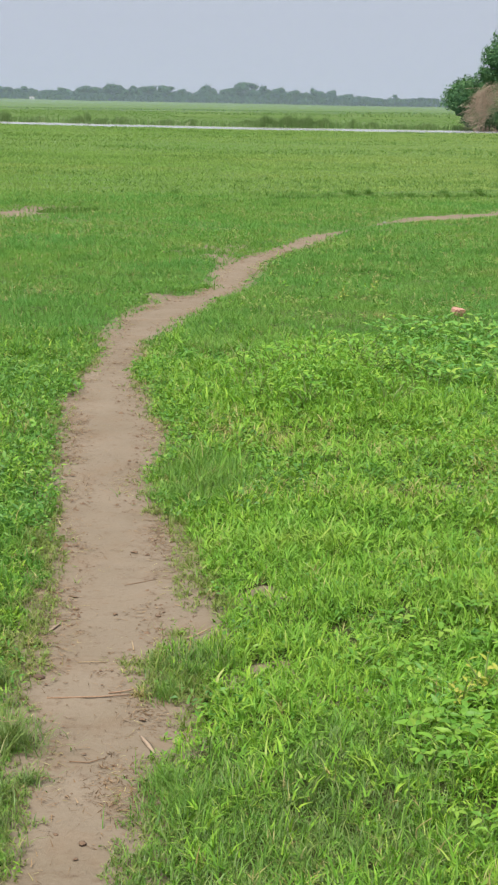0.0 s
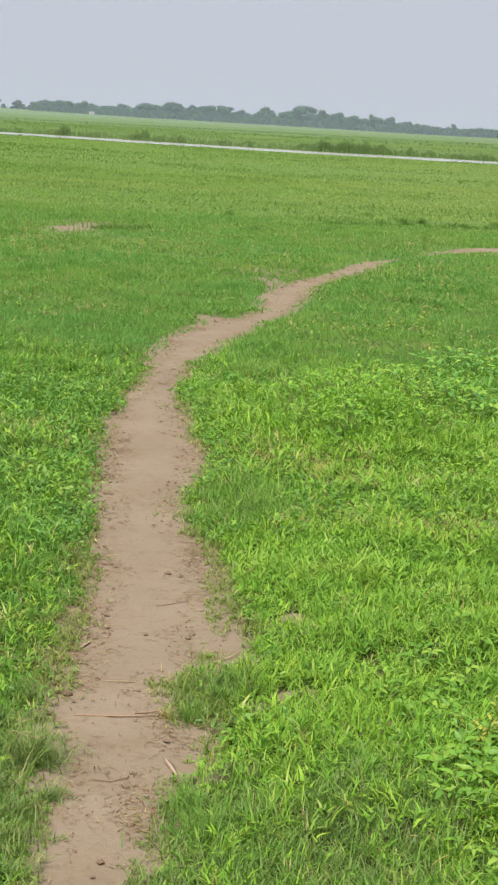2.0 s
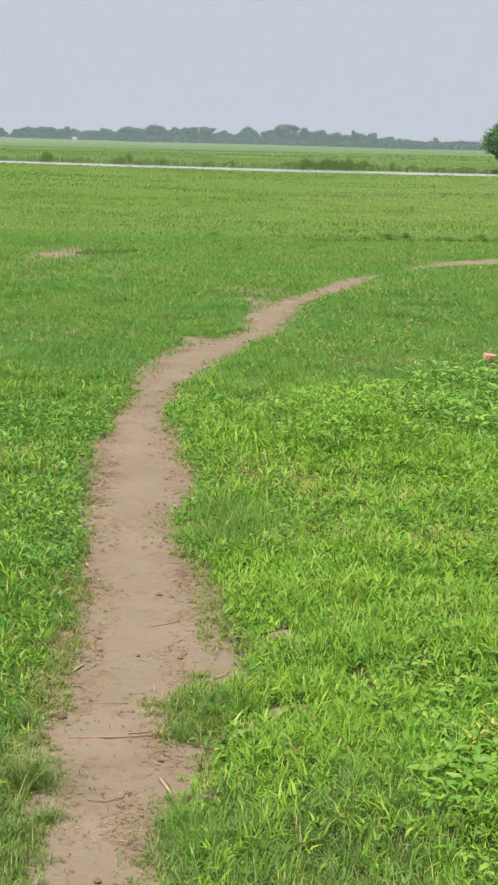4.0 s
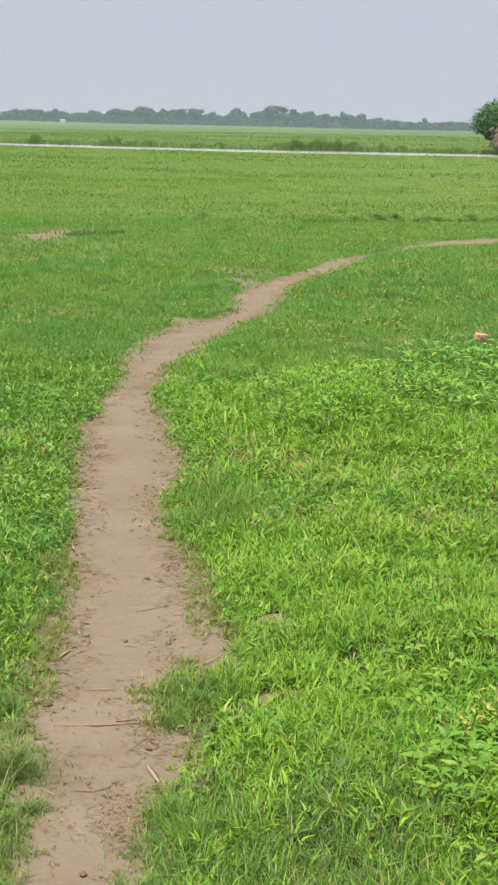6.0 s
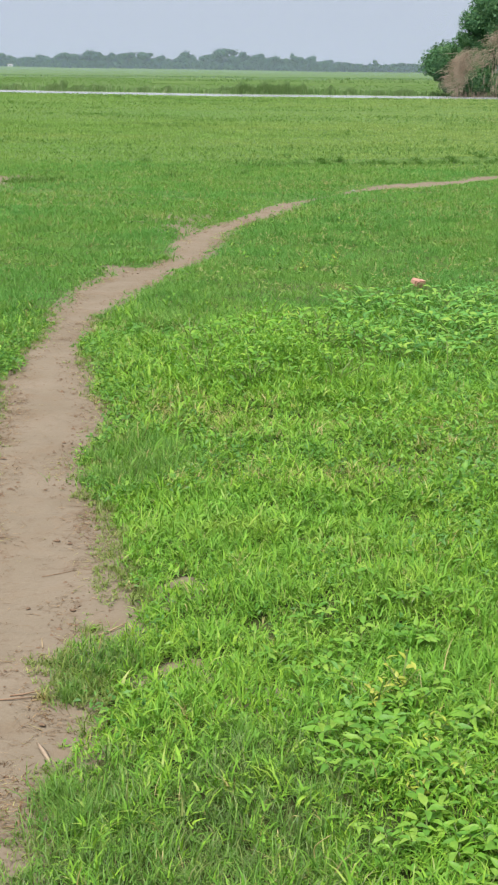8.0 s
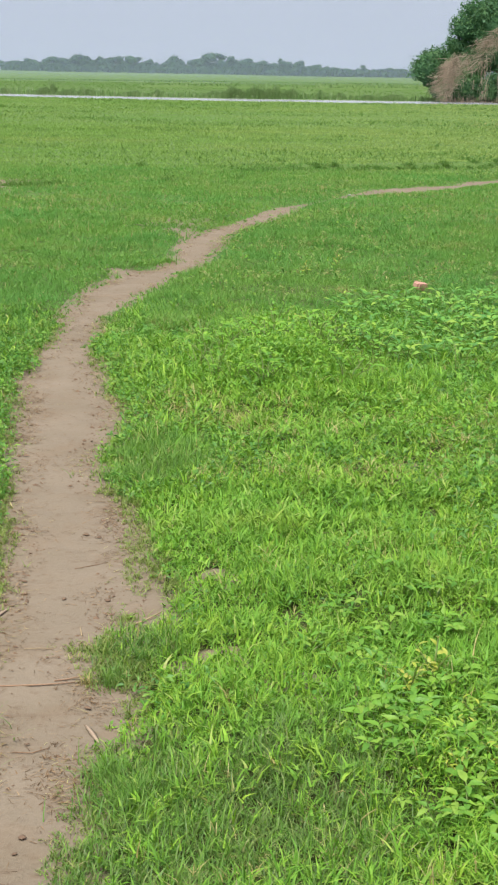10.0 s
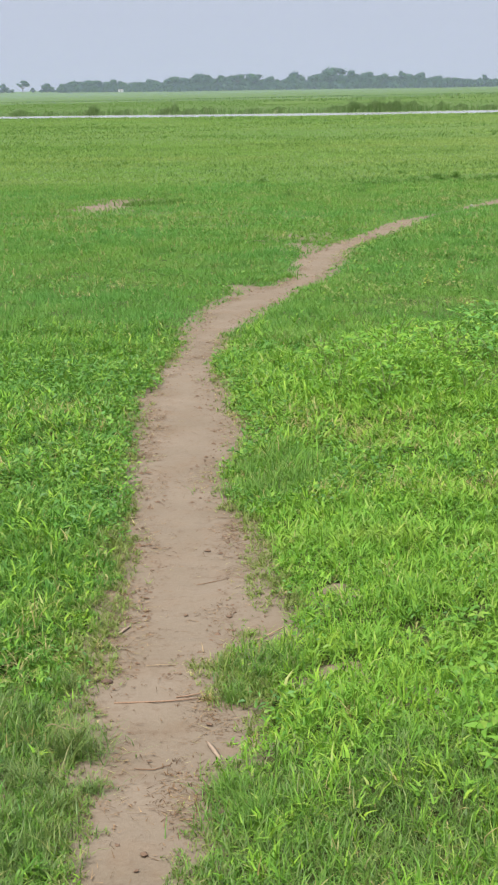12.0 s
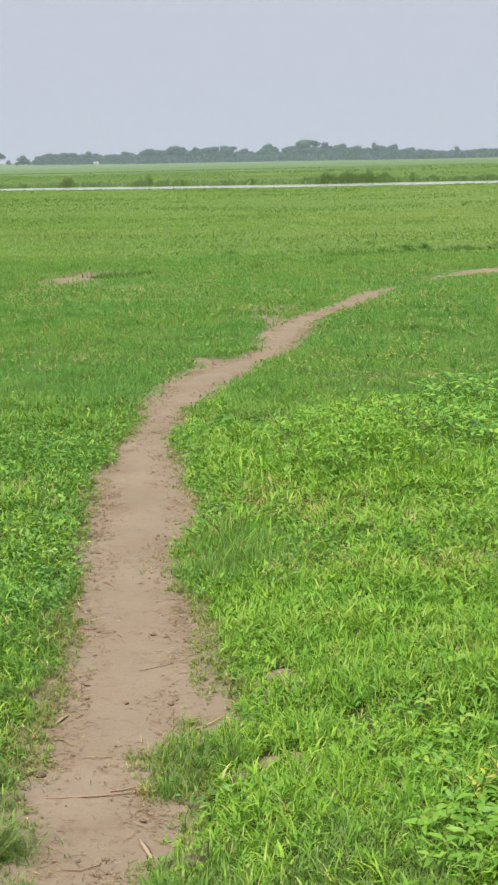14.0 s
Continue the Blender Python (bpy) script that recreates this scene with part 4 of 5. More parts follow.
# ---- the big tree with dead creepers at the river ----
def river_tree():
    root = tagged(new("tree"), "large leafy tree draped with dead brown creepers by the river", "tree")
    root.location, root.scale = (12.58, 98.6, -0.16), (0.967, 0.967, 0.967)
    lobes = [(-5.1, 0, 1.8, 1.15), (-4.7, 0.3, 2.4, 0.95), (-4.9, 0.2, 1.5, 1.0), (-4.5, -0.3, 0.6, 0.6), (-3.7, -1.0, 0.5, 0.8), (-2.8, -1.3, 0.6, 0.9), (-1.6, -1.5, 0.6, 0.9), (-0.4, -1.7, 0.6, 0.9), (0.8, -2.0, 0.7, 1.0), (2.0, -2.0, 0.8, 1.1), (1.3, -1.9, 2.3, 1.2), (3.2, -1.8, 0.7, 1.0), (2.6, -1.6, 2.6, 1.2), (-3.3, 0.4, 3.2, 0.9), (-3.8, 0.3, 2.4, 0.75), (-3.6, 0.5, 1.9, 0.8), (-2.85, 0, 4.3, 1.1), (-1.95, 0.2, 5.2, 1.3), (-1.0, 0, 4.4, 1.7), (0.4, 0.4, 5.5, 1.8), (1.5, 0, 4.8, 1.9), (2.4, 0.5, 5.7, 1.5), (3.6, 0, 4.4, 1.6), (4.6, 0.4, 3.3, 1.3), (0.0, 1.2, 3.0, 1.8), (2.4, -0.5, 2.6, 1.6), (-0.6, -1.4, 1.2, 1.0), (0.7, -1.6, 1.5, 1.2), (1.9, -1.5, 1.1, 1.0), (3.3, -1.2, 1.2, 1.1), (-2.4, 0.3, 2.6, 1.2), (-2.3, -0.9, 1.0, 0.7), (-3.5, 0.2, 1.1, 1.0), (-2.5, 0.2, 1.8, 1.2), (-1.4, 0, 2.6, 1.3), (-4.2, 0.3, 0.7, 0.7), (-1.8, 0.2, 3.8, 1.2)]
    c, r = np.array([q[:3] for q in lobes], float), np.array([q[3] for q in lobes])
    part("trunk", tri_mesh("trunk", *tube([(0, 0.4, -0.3), (0.1, 0.4, 1.2), (-0.1, 0.4, 2.6), (0.1, 0.4, 4.2)], [0.42, 0.34, 0.28, 0.2], 10), M_BARK, True), root)
    for q in (0, 13, 17, 19, 21, 23):
        mid = (c[q] * 0.5 + np.array([0, 0.4, 1.6]))
        part("limb", tri_mesh("limb", *tube([(0, 0.4, 1.5 + 0.2 * q % 2), tuple(mid), tuple(c[q])], [0.16, 0.11, 0.05], 7), M_BARK, True), root)
    part("crown", tri_mesh("crown", *join([lobes_core(c, r * 0.8, 0.9, True), leaf_cloud(c, r * 0.8, 9000, 0.2, 0.95), leaf_cloud(c, r, 60000, 0.115, 0.95), leaf_cloud(c, r * 1.14, 7000, 0.1, 0.95)]), M_TREE), root)
    # dead creepers hang in a slanting sheet over the river side
    n_ = 24000
    s, t = rng.uniform(0, 1, n_), rng.uniform(0, 1, n_)
    x = -4.7 + 6.9 * s + rng.normal(0, 0.2, n_)
    top = np.interp(x, (-4.9, -3.4, 0.0, 2.0), (1.7, 3.0, 5.2, 5.8))
    z = 0.1 + (top - 0.1) * t + rng.normal(0, 0.12, n_)
    y = -2.7 - 0.3 * np.sin(s * 3.1) + 0.5 * t + rng.normal(0, 0.2, n_)
    drape = np.clip(1.25 - np.abs(top - 0.6 - z) / 1.3, 0, 1) + np.clip(1.1 - np.abs(x + 3.9) / 0.9, 0, 1) * 0.8
    keep = fractal(x * 1.4 + z * 0.5, z * 0.8, 0.9, 61) * 0.75 + 0.45 * drape > rng.uniform(0.70, 1.14, n_)
    x, y, z, m_ = x[keep], y[keep], z[keep], int(keep.sum())
    ln = rng.uniform(0.25, 0.85, m_)
    dx, dz = -0.6 + rng.normal(0, 0.4, m_), -0.75 + rng.normal(0, 0.35, m_)
    wd = rng.uniform(0.004, 0.011, m_)
    a = np.stack([x, y, z], -1)
    b = a + np.stack([dx * ln * 0.5, rng.normal(-0.08, 0.1, m_), dz * ln * 0.35], -1)
    e = a + np.stack([dx * ln * 0.85, rng.normal(-0.1, 0.1, m_), dz * ln], -1)
    side = np.stack([wd * 0.5, 0 * wd, wd], -1)
    v = np.stack([a - side, a + side, b - side, b + side, e], 1).reshape(-1, 3)
    f = (np.arange(m_)[:, None, None] * 5 + np.array([(0, 1, 3), (0, 3, 2), (2, 3, 4)])[None]).reshape(-1, 3)
    part("creeper", tri_mesh("creeper", v, f, M_VINE), root, "hanging mass of dead brown creeper stems")
    n_ = 1500
    x, z = rng.uniform(-4.4, 1.5, n_), rng.uniform(0.4, 2.6, n_)
    keep = fractal(x, 0 * x, 0.5, 63) > rng.uniform(0.3, 0.75, n_)
    x, z, n_ = x[keep], z[keep], int(keep.sum())
    a = np.stack([x, -2.75 + rng.normal(0, 0.12, n_), z], -1)
    e = a + np.stack([rng.normal(-0.06, 0.08, n_), rng.normal(0, 0.04, n_), -rng.uniform(0.3, 0.9, n_)], -1)
    e[:, 2] = np.maximum(e[:, 2], -0.05)
    wide = np.stack([rng.uniform(0.004, 0.009, n_), np.zeros(n_), np.zeros(n_)], -1)
    v = np.stack([a - wide, a + wide, e], 1).reshape(-1, 3)
    part("creeper", tri_mesh("creeper", v, np.arange(3 * n_).reshape(-1, 3), M_VINE), root, "fringe of dead stems hanging to the water")
    n_ = 900
    x = rng.uniform(-4.4, 2.0, n_)
    part("undergrowth", tri_mesh("undergrowth", *blades(x, rng.uniform(-2.2, -1.2, n_), rng.uniform(0.2, 1.2, n_) * (0.3 + 0.6 * fractal(x, 0 * x, 0.7, 5)), rng.uniform(0.012, 0.03, n_), np.abs(rng.normal(0.3, 0.2, n_)), 2, np.full(n_, -0.1)), M_VINE), root, "pale dead stalks round the foot")
    return root


river_tree()

rng = np.random.default_rng(31)


# ---- leafy weeds: each a stem with single leaves ----
def leaf_mesh(name, length, width, mat, droop=0.25, fold=0.25, widest=0.4):
    """One leaf along +x: folded on its midrib, bending down to the tip, with a short stalk."""
    v, f = [], []
    for t, k in ((0.0, 0.06), (0.12, 0.1), (0.12 + 0.5 * widest, 0.85), (0.15 + widest, 1.0), (0.8, 0.55), (1.0, 0.0)):
        x, z = length * t, length * (0.22 * t - droop * 1.9 * t * t)
        w_ = width * 0.5 * k
        v += [(x, -w_, z + fold * w_), (x, 0, z), (x, w_, z + fold * w_)]
    for q in range(5):
        a = 3 * q
        for b in (a, a + 1):
            f += [(b, b + 3, b + 4), (b, b + 4, b + 1)]
    me = tri_mesh(name, v, f, mat, True)
    return me


def weed(name, label, category, group, leaf_meshes, height, shoots, per_shoot, splay, whorl=False):
    """A weed with several shoots, leaves in turns up each one."""
    root = tagged(new(name), label, category, group)
    for q in range(shoots):
        a = 2 * math.pi * (q + rng.uniform(0, 0.7)) / shoots
        out = splay * height * rng.uniform(0.3, 1.0) * (shoots > 1)
        tip = np.array([math.cos(a) * out, math.sin(a) * out, height * rng.uniform(0.7, 1.05)])
        mid = tip * [0.4, 0.4, 0.6]
        part("stem", tri_mesh("stem", *tube([(0, 0, -0.02), tuple(mid), tuple(tip)], [0.003, 0.0024, 0.0014], 5), M_STEM), root)
        for k in range(per_shoot):
            t = (0.45 if k == 0 else 0.93 + 0.015 * k) if whorl else 0.25 + 0.75 * (k + 0.5) / per_shoot
            p = mid * (t / 0.6) if t < 0.6 else mid + (tip - mid) * (t - 0.6) / 0.4
            turn = k * (1.57 if whorl else 2.4) + a + rng.normal(0, 0.3)
            size = (1.0 if whorl else 1.15 - 0.5 * t) * rng.uniform(0.8, 1.15)
            lift = 0.3 if whorl else 0.15 + 0.75 * t * t
            leaf = part("leaf", leaf_meshes[int(rng.integers(len(leaf_meshes)))], root)
            leaf.matrix_local = Matrix.LocRotScale(p, Euler((rng.normal(0, 0.25), -lift + rng.normal(0, 0.15), turn)), (size, size, size))
    return root


def spread(protos, places, low=0.75, high=1.25):
    for x, y in places:
        s_ = rng.uniform(low, high)
        copy_thing(protos[int(rng.integers(len(protos)))], Matrix.LocRotScale((x, y, float(rise(x, y))), Euler((rng.normal(0, 0.06), rng.normal(0, 0.06), rng.uniform(0, 6.28))), (s_, s_, s_)))
    for proto in protos:
        for o in (*proto.children, proto):
            bpy.data.objects.remove(o)


def heap(n, x, y, rx, ry):
    """Random places in an uneven oval."""
    a, r = rng.uniform(0, 2 * np.pi, n), 1.12 * rng.uniform(0, 1, n) ** 0.62
    return np.stack([x + rx * r * np.cos(a), y + ry * r * np.sin(a)], -1)


light = [leaf_mesh("leaf", 0.042, 0.016, M_WEED_LIGHT), leaf_mesh("leaf", 0.05, 0.014, M_WEED_LIGHT, 0.32), leaf_mesh("leaf", 0.036, 0.015, M_WEED_LIGHT, 0.1)]
blue = [leaf_mesh("leaf", 0.075, 0.025, M_WEED_BLUE, 0.22, 0.3), leaf_mesh("leaf", 0.068, 0.024, M_WEED_BLUE, 0.3, 0.25), leaf_mesh("leaf", 0.06, 0.021, M_WEED_BLUE, 0.1, 0.35)]
broad = [leaf_mesh("leaf", 0.043, 0.018, M_WEED_NEAR, 0.2, 0.35, 0.3), leaf_mesh("leaf", 0.035, 0.0155, M_WEED_NEAR, 0.28, 0.4, 0.3), leaf_mesh("leaf", 0.05, 0.018, M_WEED_NEAR, 0.32, 0.3, 0.35)]
yellow = [leaf_mesh("leaf", 0.04, 0.014, M_YELLOW, 0.3, 0.3), leaf_mesh("leaf", 0.03, 0.013, M_YELLOW, 0.2, 0.3)]
low_leaf = [leaf_mesh("leaf", 0.05, 0.026, M_WEED_LIGHT, 0.1, 0.2), leaf_mesh("leaf", 0.04, 0.024, M_WEED_BLUE, 0.15, 0.2)]

bushy = [weed("leafy_weed", "bushy light green weed with small pointed leaves in grass", "weed", "light green weeds", light, 0.15, 5, 5, 0.95, q > 0) for q in range(3)]
spread(bushy, np.concatenate([heap(44, -0.10, 8.45, 0.46, 0.65), heap(18, -0.13, 9.2, 0.36, 0.65), heap(10, 0.3, 8.9, 0.2, 0.5)]), 0.6, 1.45)
large = [weed("large_leaf_weed", "upright weed with long bluish green drooping leaves", "weed", "bluish green weeds", blue, 0.13, 3, 5, 1.05, True) for _ in range(3)]
spread(large, np.concatenate([heap(60, 0.78, 10.0, 0.52, 1.3), heap(38, 1.5, 10.1, 0.5, 1.3)]), 0.75, 1.2)
near = [weed("broad_leaf_weed", "young weed with pointed pale green leaves in the grass", "weed", "broad-leaved weeds", broad, 0.075, 3, 5, 0.8, True) for _ in range(3)]
spread(near, np.concatenate([heap(24, 0.32, 3.6, 0.20, 0.32), heap(30, 0.40, 3.35, 0.17, 0.42), heap(18, 0.28, 4.2, 0.16, 0.35), heap(10, 0.5, 4.6, 0.2, 0.4), heap(4, 0.08, 3.9, 0.08, 0.2), heap(8, 0.42, 3.0, 0.1, 0.2)]), 0.5, 1.0)
pale = [weed("yellow_weed", "yellowing weed with narrow leaves in the grass", "weed", "yellowing weeds", yellow, 0.10, 4, 5, 0.6)]
spread(pale, [(0.40, 3.45), (0.45, 3.30), (0.37, 3.25), (0.43, 3.6), (0.33, 3.80), (0.30, 3.76), (0.36, 3.86), (0.02, 10.2), (0.06, 10.25), (0.36, 13.7), (0.10, 13.2), (0.2, 13.4), (-1.9, 7.9), (1.2, 10.4), (0.7, 10.6), (0.55, 9.6), (0.85, 9.9), (1.05, 10.2), (1.4, 9.8)], 0.6, 1.2)
creeping = [weed("low_weed", "low spreading weed with rounded green leaves beside the path", "weed", "low weeds", low_leaf, 0.10, 4, 3, 1.0) for _ in range(3)]
spread(creeping, np.concatenate([heap(18, -1.85, 8.7, 0.42, 0.5), heap(8, -1.62, 7.6, 0.3, 0.5), heap(6, -1.45, 6.0, 0.2, 0.6), heap(10, 0.55, 7.2, 0.4, 0.6), heap(8, 0.7, 6.0, 0.2, 0.5), heap(8, 0.3, 13.6, 0.7, 0.9), heap(6, 1.7, 14.5, 0.6, 1.2)]), 0.55, 1.0)


# tall blades that grow up through the stand of weeds
grow = np.concatenate([heap(520, -0.1, 8.4, 0.6, 0.9), heap(260, 0.35, 8.3, 0.4, 0.8)])
m = len(grow)
stuff("tall_grass", [blades(grow[:, 0], grow[:, 1], rng.uniform(0.09, 0.19, m), rng.uniform(0.004, 0.008, m), np.clip(rng.normal(0.5, 0.3, m), 0.05, 1.2), 3)], M_WEED_LIGHT, "tall light green blades among the weeds")


# ---- tussocks ----
def tussock(x, y, r, height, n, mat, label, width=0.004):
    a, q = rng.uniform(0, 2 * np.pi, n), np.abs(rng.normal(0, 0.5, n)) * r
    bx_, by_ = q * np.cos(a), q * np.sin(a)
    v, f = blades(bx_, by_, height * rng.uniform(0.5, 1.1, n), width * rng.uniform(0.6, 1.3, n), np.clip(rng.normal(0.92, 0.35, n), 0.05, 1.5), 3, 0 * a)
    ob = new("grass_tussock", tri_mesh("grass_tussock", v, f, mat))
    ob.location = (x, y, float(rise(x, y)) - 0.003)
    return tagged(ob, label, "grass", "grass tussocks", "stuff")


for x, y, r, h, n in ((-0.77, 3.52, 0.10, 0.105, 760), (-0.83, 3.3, 0.09, 0.09, 520), (-0.74, 3.2, 0.05, 0.06, 260), (-0.72, 3.05, 0.06, 0.06, 260), (-0.70, 2.9, 0.06, 0.055, 240), (-0.69, 3.32, 0.06, 0.05, 220), (-0.79, 2.95, 0.09, 0.08, 420), (-0.82, 3.12, 0.09, 0.085, 420), (-0.76, 2.78, 0.08, 0.07, 360), (-0.88, 3.95, 0.07, 0.07, 260), (-0.43, 3.90, 0.07, 0.06, 420), (-0.31, 3.18, 0.14, 0.085, 700), (-0.38, 3.32, 0.08, 0.07, 360), (-0.58, 4.14, 0.03, 0.02, 50), (-0.53, 4.12, 0.045, 0.03, 120), (-0.48, 4.1, 0.05, 0.04, 200), (-0.44, 4.05, 0.06, 0.045, 260), (-0.45, 4.40, 0.045, 0.04, 130)):
    tussock(x, y, r, h, n, M_OLIVE if x < -0.6 else M_FINE if r > 0.065 else M_TRODDEN, "fine olive green grass tussock at the path's edge", 0.003)
for x, y, r, h, n in ((-0.60, 6.1, 0.14, 0.085, 800), (-0.48, 6.6, 0.16, 0.085, 800), (-0.66, 6.45, 0.12, 0.07, 600), (-0.35, 6.2, 0.14, 0.08, 600)):
    tussock(x, y, r, h, n, M_FINE, "dense dark green mound of fine grass beside the path", 0.0035)
for x, y, r, h in ((-0.85, 25.2, 0.16, 0.14), (-2.65, 28.4, 0.2, 0.15), (-3.7, 23.75, 0.38, 0.14), (-3.85, 23.6, 0.35, 0.14), (-4.05, 23.55, 0.3, 0.13), (-3.55, 23.8, 0.3, 0.12), (-3.4, 23.8, 0.25, 0.11), (-1.9, 24.6, 0.3, 0.1), (0.1, 22.9, 0.25, 0.09), (-0.3, 30.5, 0.3, 0.1), (3.2, 31.0, 0.4, 0.12), (-1.9, 22.5, 0.3, 0.08)):
    tussock(x, y, r, h, int(1100 * r), M_DARK, "darker coarse grass tussock in the pasture", 0.010)
for q in range(34):
    x = -0.9 + 0.14 * q + rng.normal(0, 0.05)
    y = float(scarp(x)) + rng.uniform(-0.1, 0.3)
    tussock(x, y, rng.uniform(0.14, 0.24), rng.uniform(0.07, 0.115), 190, M_DARK, "darker coarse grass tussock along a low earth step", 0.009)
for x, y, r, h in ((-1.27, 13.95, 0.16, 0.07), (-1.12, 14.3, 0.14, 0.07), (-1.45, 14.2, 0.2, 0.065), (-1.6, 15.2, 0.3, 0.07)):
    tussock(x, y, r, h, int(1600 * r), M_FINE, "soft grass tussock leaning over the path", 0.008)
for x, y, r, h in ((-0.52, 11.1, 0.25, 0.05), (-0.5, 13.5, 0.3, 0.05), (0.05, 13.3, 0.25, 0.05), (-0.3, 10.9, 0.2, 0.045), (0.35, 11.9, 0.25, 0.05), (-0.50, 3.885, 0.03, 0.045)):
    tussock(x, y, r, h, int(500 * r) + 30, M_DRY, "withered straw-coloured grass tuft", 0.004)


# ---- loose things on and beside the path ----
def lump(name, size, mat, seed, squash=0.55, cut=0.25):
    bm = bmesh.new()
    bmesh.ops.create_icosphere(bm, subdivisions=2, radius=size)
    for q in bm.verts:
        k = noise.noise(q.co / size * 1.3 + Vector((seed * 3.7, seed, 0)))
        q.co *= 1 + cut * 1.6 * k
        q.co.z *= squash
    return bm_mesh(name, bm, mat, True)


def top_of(x, y):
    return float(rise(x, y)) + 0.001


dull = tagged(new("stone", lump("stone", 0.013, M_STONE, 5, 0.5)), "flat dark brown stone in thin grass at the path's edge", "stone")
dull.location = (-0.884, 3.963, top_of(-0.884, 3.963) + 0.002)
stone = tagged(new("stone", lump("stone", 0.0145, M_STONE, 3, 0.6)), "rounded dark brown stone on the footpath", "stone")
stone.location = (-0.782, 4.0, top_of(-0.782, 4.0) - 0.001)
pale_stone = tagged(new("stone", lump("stone", 0.022, M_PALE, 8, 0.7)), "pale grey stone at the footpath's edge", "stone")
pale_stone.location = (0.73, 22.3, top_of(0.73, 22.3) + 0.012)
brick = tagged(new("brick_piece", bm_mesh("brick_piece", box(-0.05, -0.04, -0.03, 0.05, 0.04, 0.04, 0.014), M_BRICK, False)), "broken piece of red brick lying in the grass", "brick")
brick.matrix_world = Matrix.LocRotScale((0.94, 12.12, float(rise(0.94, 12.12)) + 0.014), Euler((0.3, 0.2, 0.5)), (1.05, 0.9, 0.8))
for vtx in brick.data.vertices:
    vtx.co += Vector((0, 0, 1)) * 0.02 * noise.noise(vtx.co * 30) - Vector((0.03, 0, 0)) * max(0, vtx.co.y * 6)

clods = [tagged(new("soil_clod", lump("soil_clod", 0.010, M_CLOD, 11 + q, 0.38, 0.5)), "small dark crumb of damp soil on the path", "soil clod", "soil clods") for q in range(4)]
spots = [(-0.627, 5.451), (-0.624, 5.389), (-0.578, 5.516), (-0.681, 5.287), (-1.155, 6.775), (-1.087, 6.704), (-1.172, 6.908), (-0.582, 3.051), (-0.52, 3.012), (-1.19, 7.04), (-0.478, 3.719), (-0.588, 3.487), (-0.526, 4.568), (-0.947, 5.265), (-0.867, 5.316), (-0.812, 4.75), (-0.80, 4.74), (-0.815, 4.512), (-0.795, 4.50), (-1.35, 13.35), (-0.524, 2.941), (-0.655, 4.576), (-1.26, 13.1), (-1.22, 13.15)]
x, y = scatter(4.3, 13, 90)
o = off_track(x, y)
ok = (o > -0.07) & (o < 0.0)
spots += list(zip(x[ok][:60], y[ok][:60]))
for q, (x, y) in enumerate(spots):
    s_ = rng.uniform(0.4, 0.8) if q < 24 else rng.uniform(0.25, 0.55)
    copy_thing(clods[q % 4], Matrix.LocRotScale((x, y, top_of(x, y)), Euler((0, 0, rng.uniform(0, 6.28))), (s_ * 1.5, s_, s_ * 0.8)))
for o in clods:
    bpy.data.objects.remove(o)


def stick(name, pts, r, mat, label, category="stick"):
    p = [(x, y, top_of(x, y) - 0.001 + dz) for x, y, dz in pts]
    return tagged(new(name, tri_mesh(name, *tube(p, [r, r * 1.05, r * 0.9, r * 0.6][: len(p)], 7), mat, True)), label, category)


stick("stick", [(-0.735, 3.850, 0), (-0.67, 3.856, 0.001), (-0.60, 3.866, 0.002), (-0.53, 3.884, 0.003)], 0.0024, M_STICK, "thin straight brown stick lying across the path")
stick("twig", [(-0.43, 4.355, 0.0), (-0.395, 4.385, 0.003), (-0.355, 4.425, 0.006)], 0.0025, M_STRAW, "pale dry twig at the path's edge", "twig")
stick("twig", [(-0.665, 4.885, 0), (-0.62, 4.92, 0.0), (-0.57, 4.965, 0.0)], 0.0011, M_TWIG, "thin dark twig on the path", "twig")
stick("twig", [(-0.576, 4.33, 0.0), (-0.568, 4.285, 0.002), (-0.56, 4.24, 0.004)], 0.002, M_STRAW, "short pale stalk on the path", "twig")
stick("twig", [(-0.614, 3.44, 0), (-0.57, 3.435, 0.001), (-0.535, 3.465, 0.001)], 0.0012, M_TWIG, "thin bent twig on the path", "twig")
stick("twig", [(-0.539, 2.704, 0), (-0.529, 2.738, 0.001), (-0.506, 2.756, 0.001)], 0.0012, M_TWIG, "short dark bent twig on the path", "twig")
stick("twig", [(-0.70, 4.13, 0), (-0.66, 4.14, 0.001), (-0.62, 4.135, 0.001)], 0.0011, M_STRAW, "thin straw-coloured stalk on the path", "twig")
stick("twig", [(-0.585, 3.896, 0.001), (-0.555, 3.90, 0.004), (-0.515, 3.915, 0.008)], 0.0019, M_STICK, "short split end of a brown stick", "twig")
stick("dry_stalk", [(0.832, 8.25, -0.03), (0.829, 8.25, 0.1), (0.821, 8.25, 0.2)], 0.0022, M_STEM, "upright pale green stalk among weeds", "stalk")


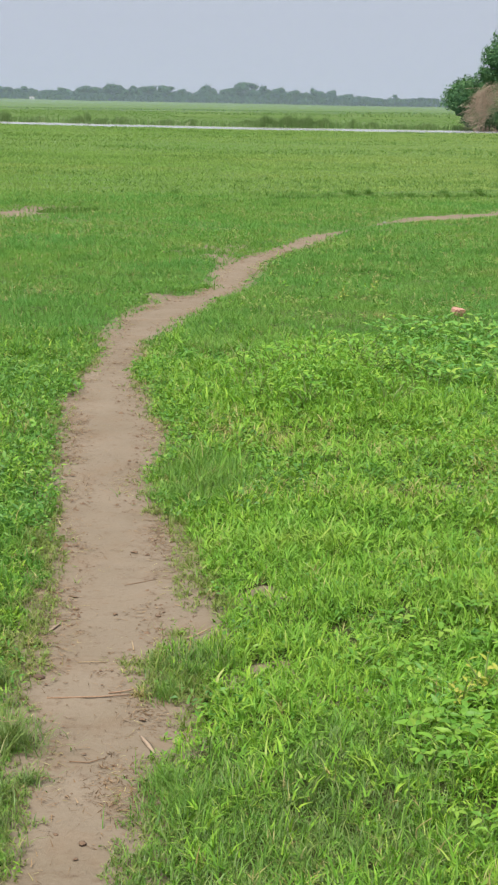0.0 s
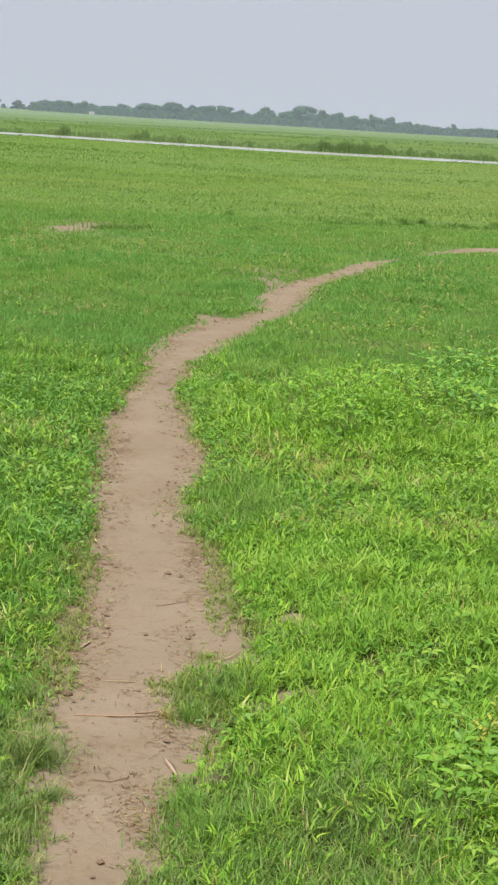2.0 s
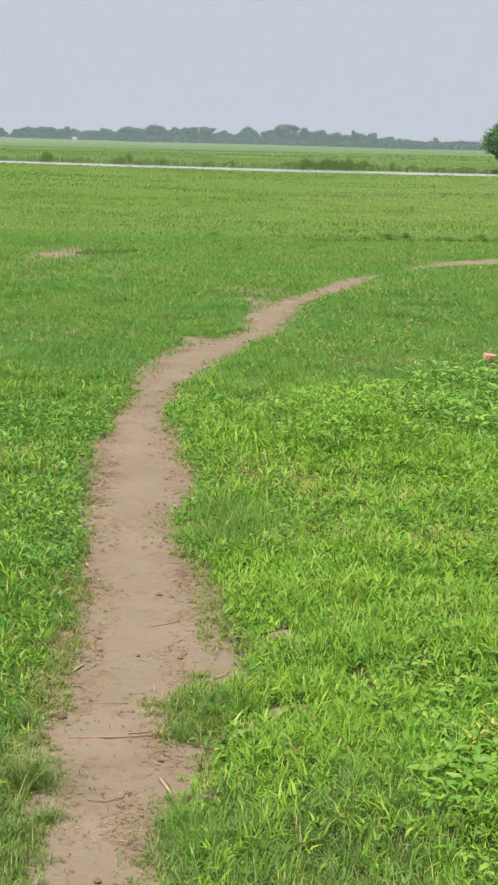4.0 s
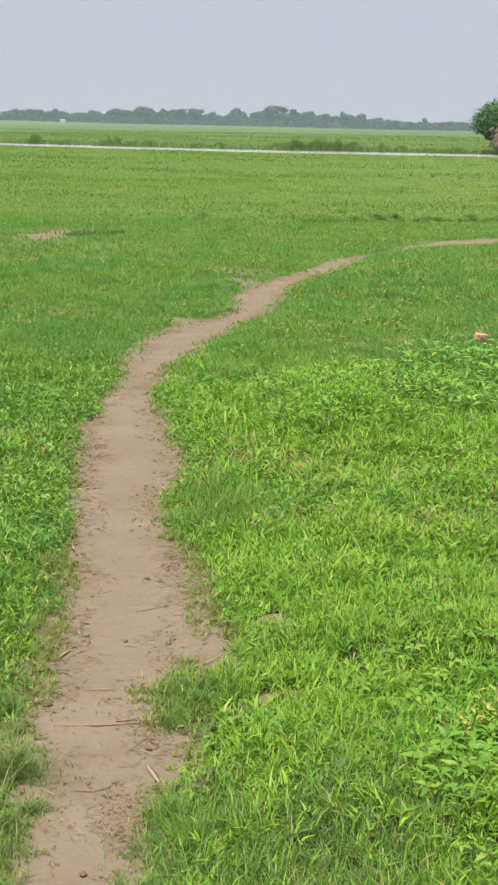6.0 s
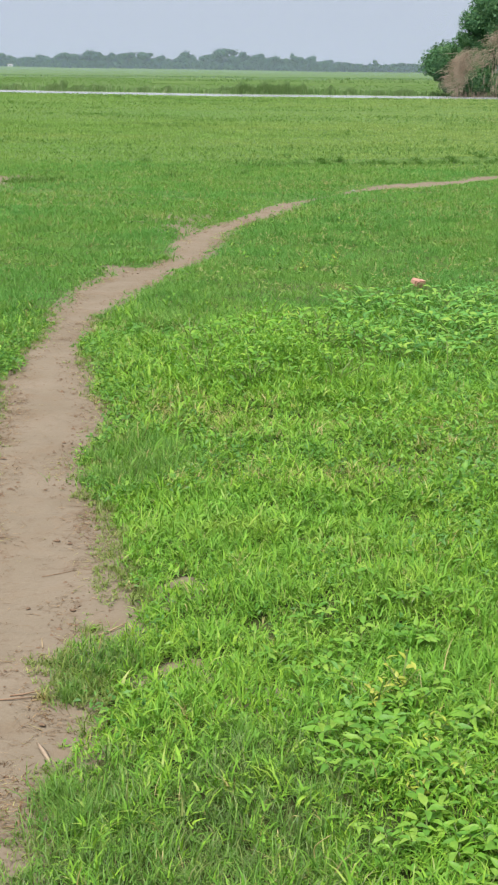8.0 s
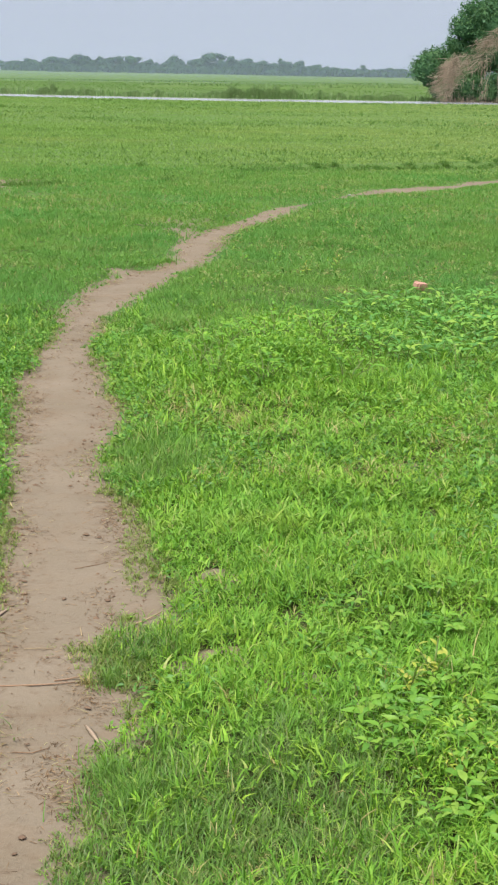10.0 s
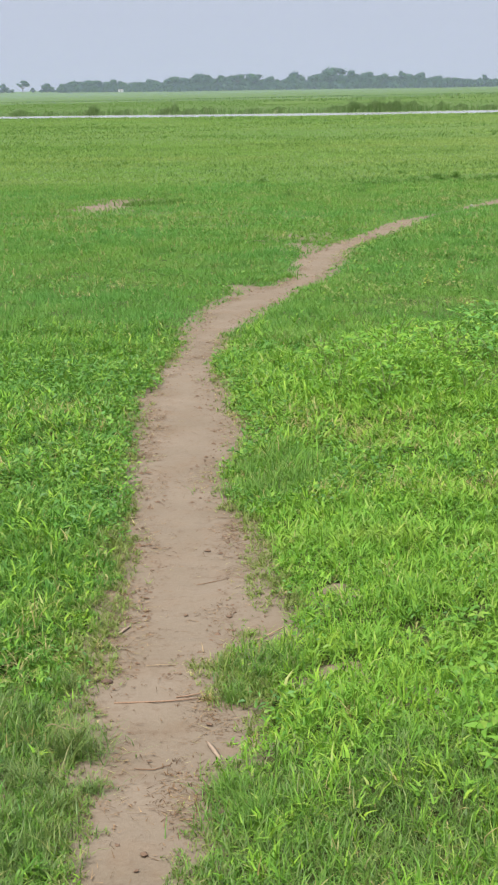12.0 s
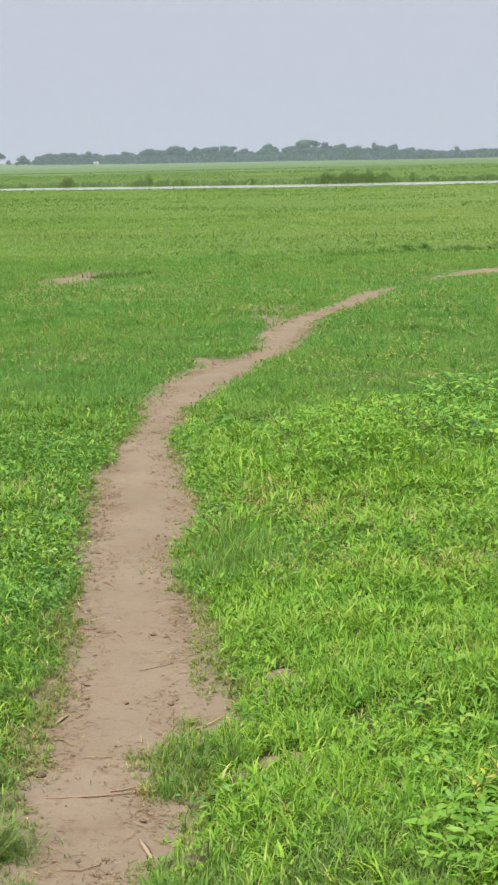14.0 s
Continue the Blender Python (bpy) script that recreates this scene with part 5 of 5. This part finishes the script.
def dry_leaf(x, y, length, width, turn, label):
    """A slightly curled strip of dead leaf, thicker along its rib."""
    v, f = [], []
    for k, (q, wide) in enumerate(((0, 0.3), (0.2, 0.85), (0.5, 1.0), (0.8, 0.75), (1, 0.12))):
        z, h = 0.004 + 0.004 * math.sin(q * 2.8), width * 0.5 * wide
        v += [(length * (q - 0.5), -h, z), (length * (q - 0.5), 0, z + 0.0018), (length * (q - 0.5), h, z), (length * (q - 0.5), 0, z - 0.001)]
    for k in range(4):
        for e in range(4):
            a, b = 4 * k + e, 4 * k + (e + 1) % 4
            f += [(a, a + 4, b + 4), (a, b + 4, b)]
    ob = tagged(new("dry_leaf", tri_mesh("dry_leaf", v, f, M_LEAF, True)), label, "dead leaf", "dead leaves")
    ob.matrix_world = Matrix.LocRotScale((x, y, top_of(x, y) - 0.005), Euler((0.06, 0.02, turn)), None)


M_LEAF = plain_material("dead_leaf", (0.27, 0.19, 0.13), (0.36, 0.27, 0.19), 60, 0.8, 0.1)
dry_leaf(-0.445, 3.55, 0.115, 0.014, -1.16, "long pale dead leaf curled on the path")
dry_leaf(-0.811, 4.43, 0.08, 0.014, 1.3, "pale brown dead leaf at the path's edge")
dry_leaf(-0.361, 3.99, 0.09, 0.012, 0.5, "yellow dead grass leaf lying in the grass")
dry_leaf(-0.68, 2.86, 0.085, 0.011, 1.75, "narrow pale dead leaf curled at the path's edge")
dry_leaf(-1.02, 5.72, 0.06, 0.014, 0.1, "pale dead leaf at the path's edge")
dry_leaf(0.04, 3.62, 0.06, 0.02, 0.4, "pale dead leaf in worn grass")


def bent_stalk(pts, r, mat, label):
    """A dead stalk along a smooth bend."""
    p = np.array([(x, y, float(rise(x, y)) + z) for x, y, z in pts])
    k = np.linspace(0, len(p) - 1, 14)
    fine = np.stack([np.interp(k, np.arange(len(p)), p[:, q]) for q in range(3)], -1)
    for _ in range(2):
        fine[1:-1] = (fine[:-2] + 2 * fine[1:-1] + fine[2:]) / 4
    tagged(new("dry_stalk", tri_mesh("dry_stalk", *tube(fine, np.linspace(r, r * 0.5, 14), 6), mat, True)), label, "stalk", "dead stalks")


bent_stalk([(-0.83, 3.57, 0.0), (-0.815, 3.55, 0.05), (-0.79, 3.55, 0.065), (-0.76, 3.54, 0.045), (-0.765, 3.5, 0.03)], 0.0016, M_STRAW, "pale dead grass stalk looped over a tussock")
bent_stalk([(-0.84, 3.55, 0.05), (-0.82, 3.54, 0.065), (-0.785, 3.53, 0.055), (-0.75, 3.53, 0.06)], 0.0014, M_STRAW, "pale dead grass stalk lying over a tussock")
bent_stalk([(0.10, 3.15, 0.0), (0.103, 3.13, 0.04), (0.115, 3.11, 0.06), (0.125, 3.12, 0.05)], 0.0017, M_DRY, "curled pale brown dead stalk in the grass")
bent_stalk([(0.155, 3.02, 0.0), (0.148, 3.02, 0.04), (0.165, 3.01, 0.06), (0.18, 3.02, 0.065)], 0.0017, M_DRY, "curled pale brown dead stalk in the grass")
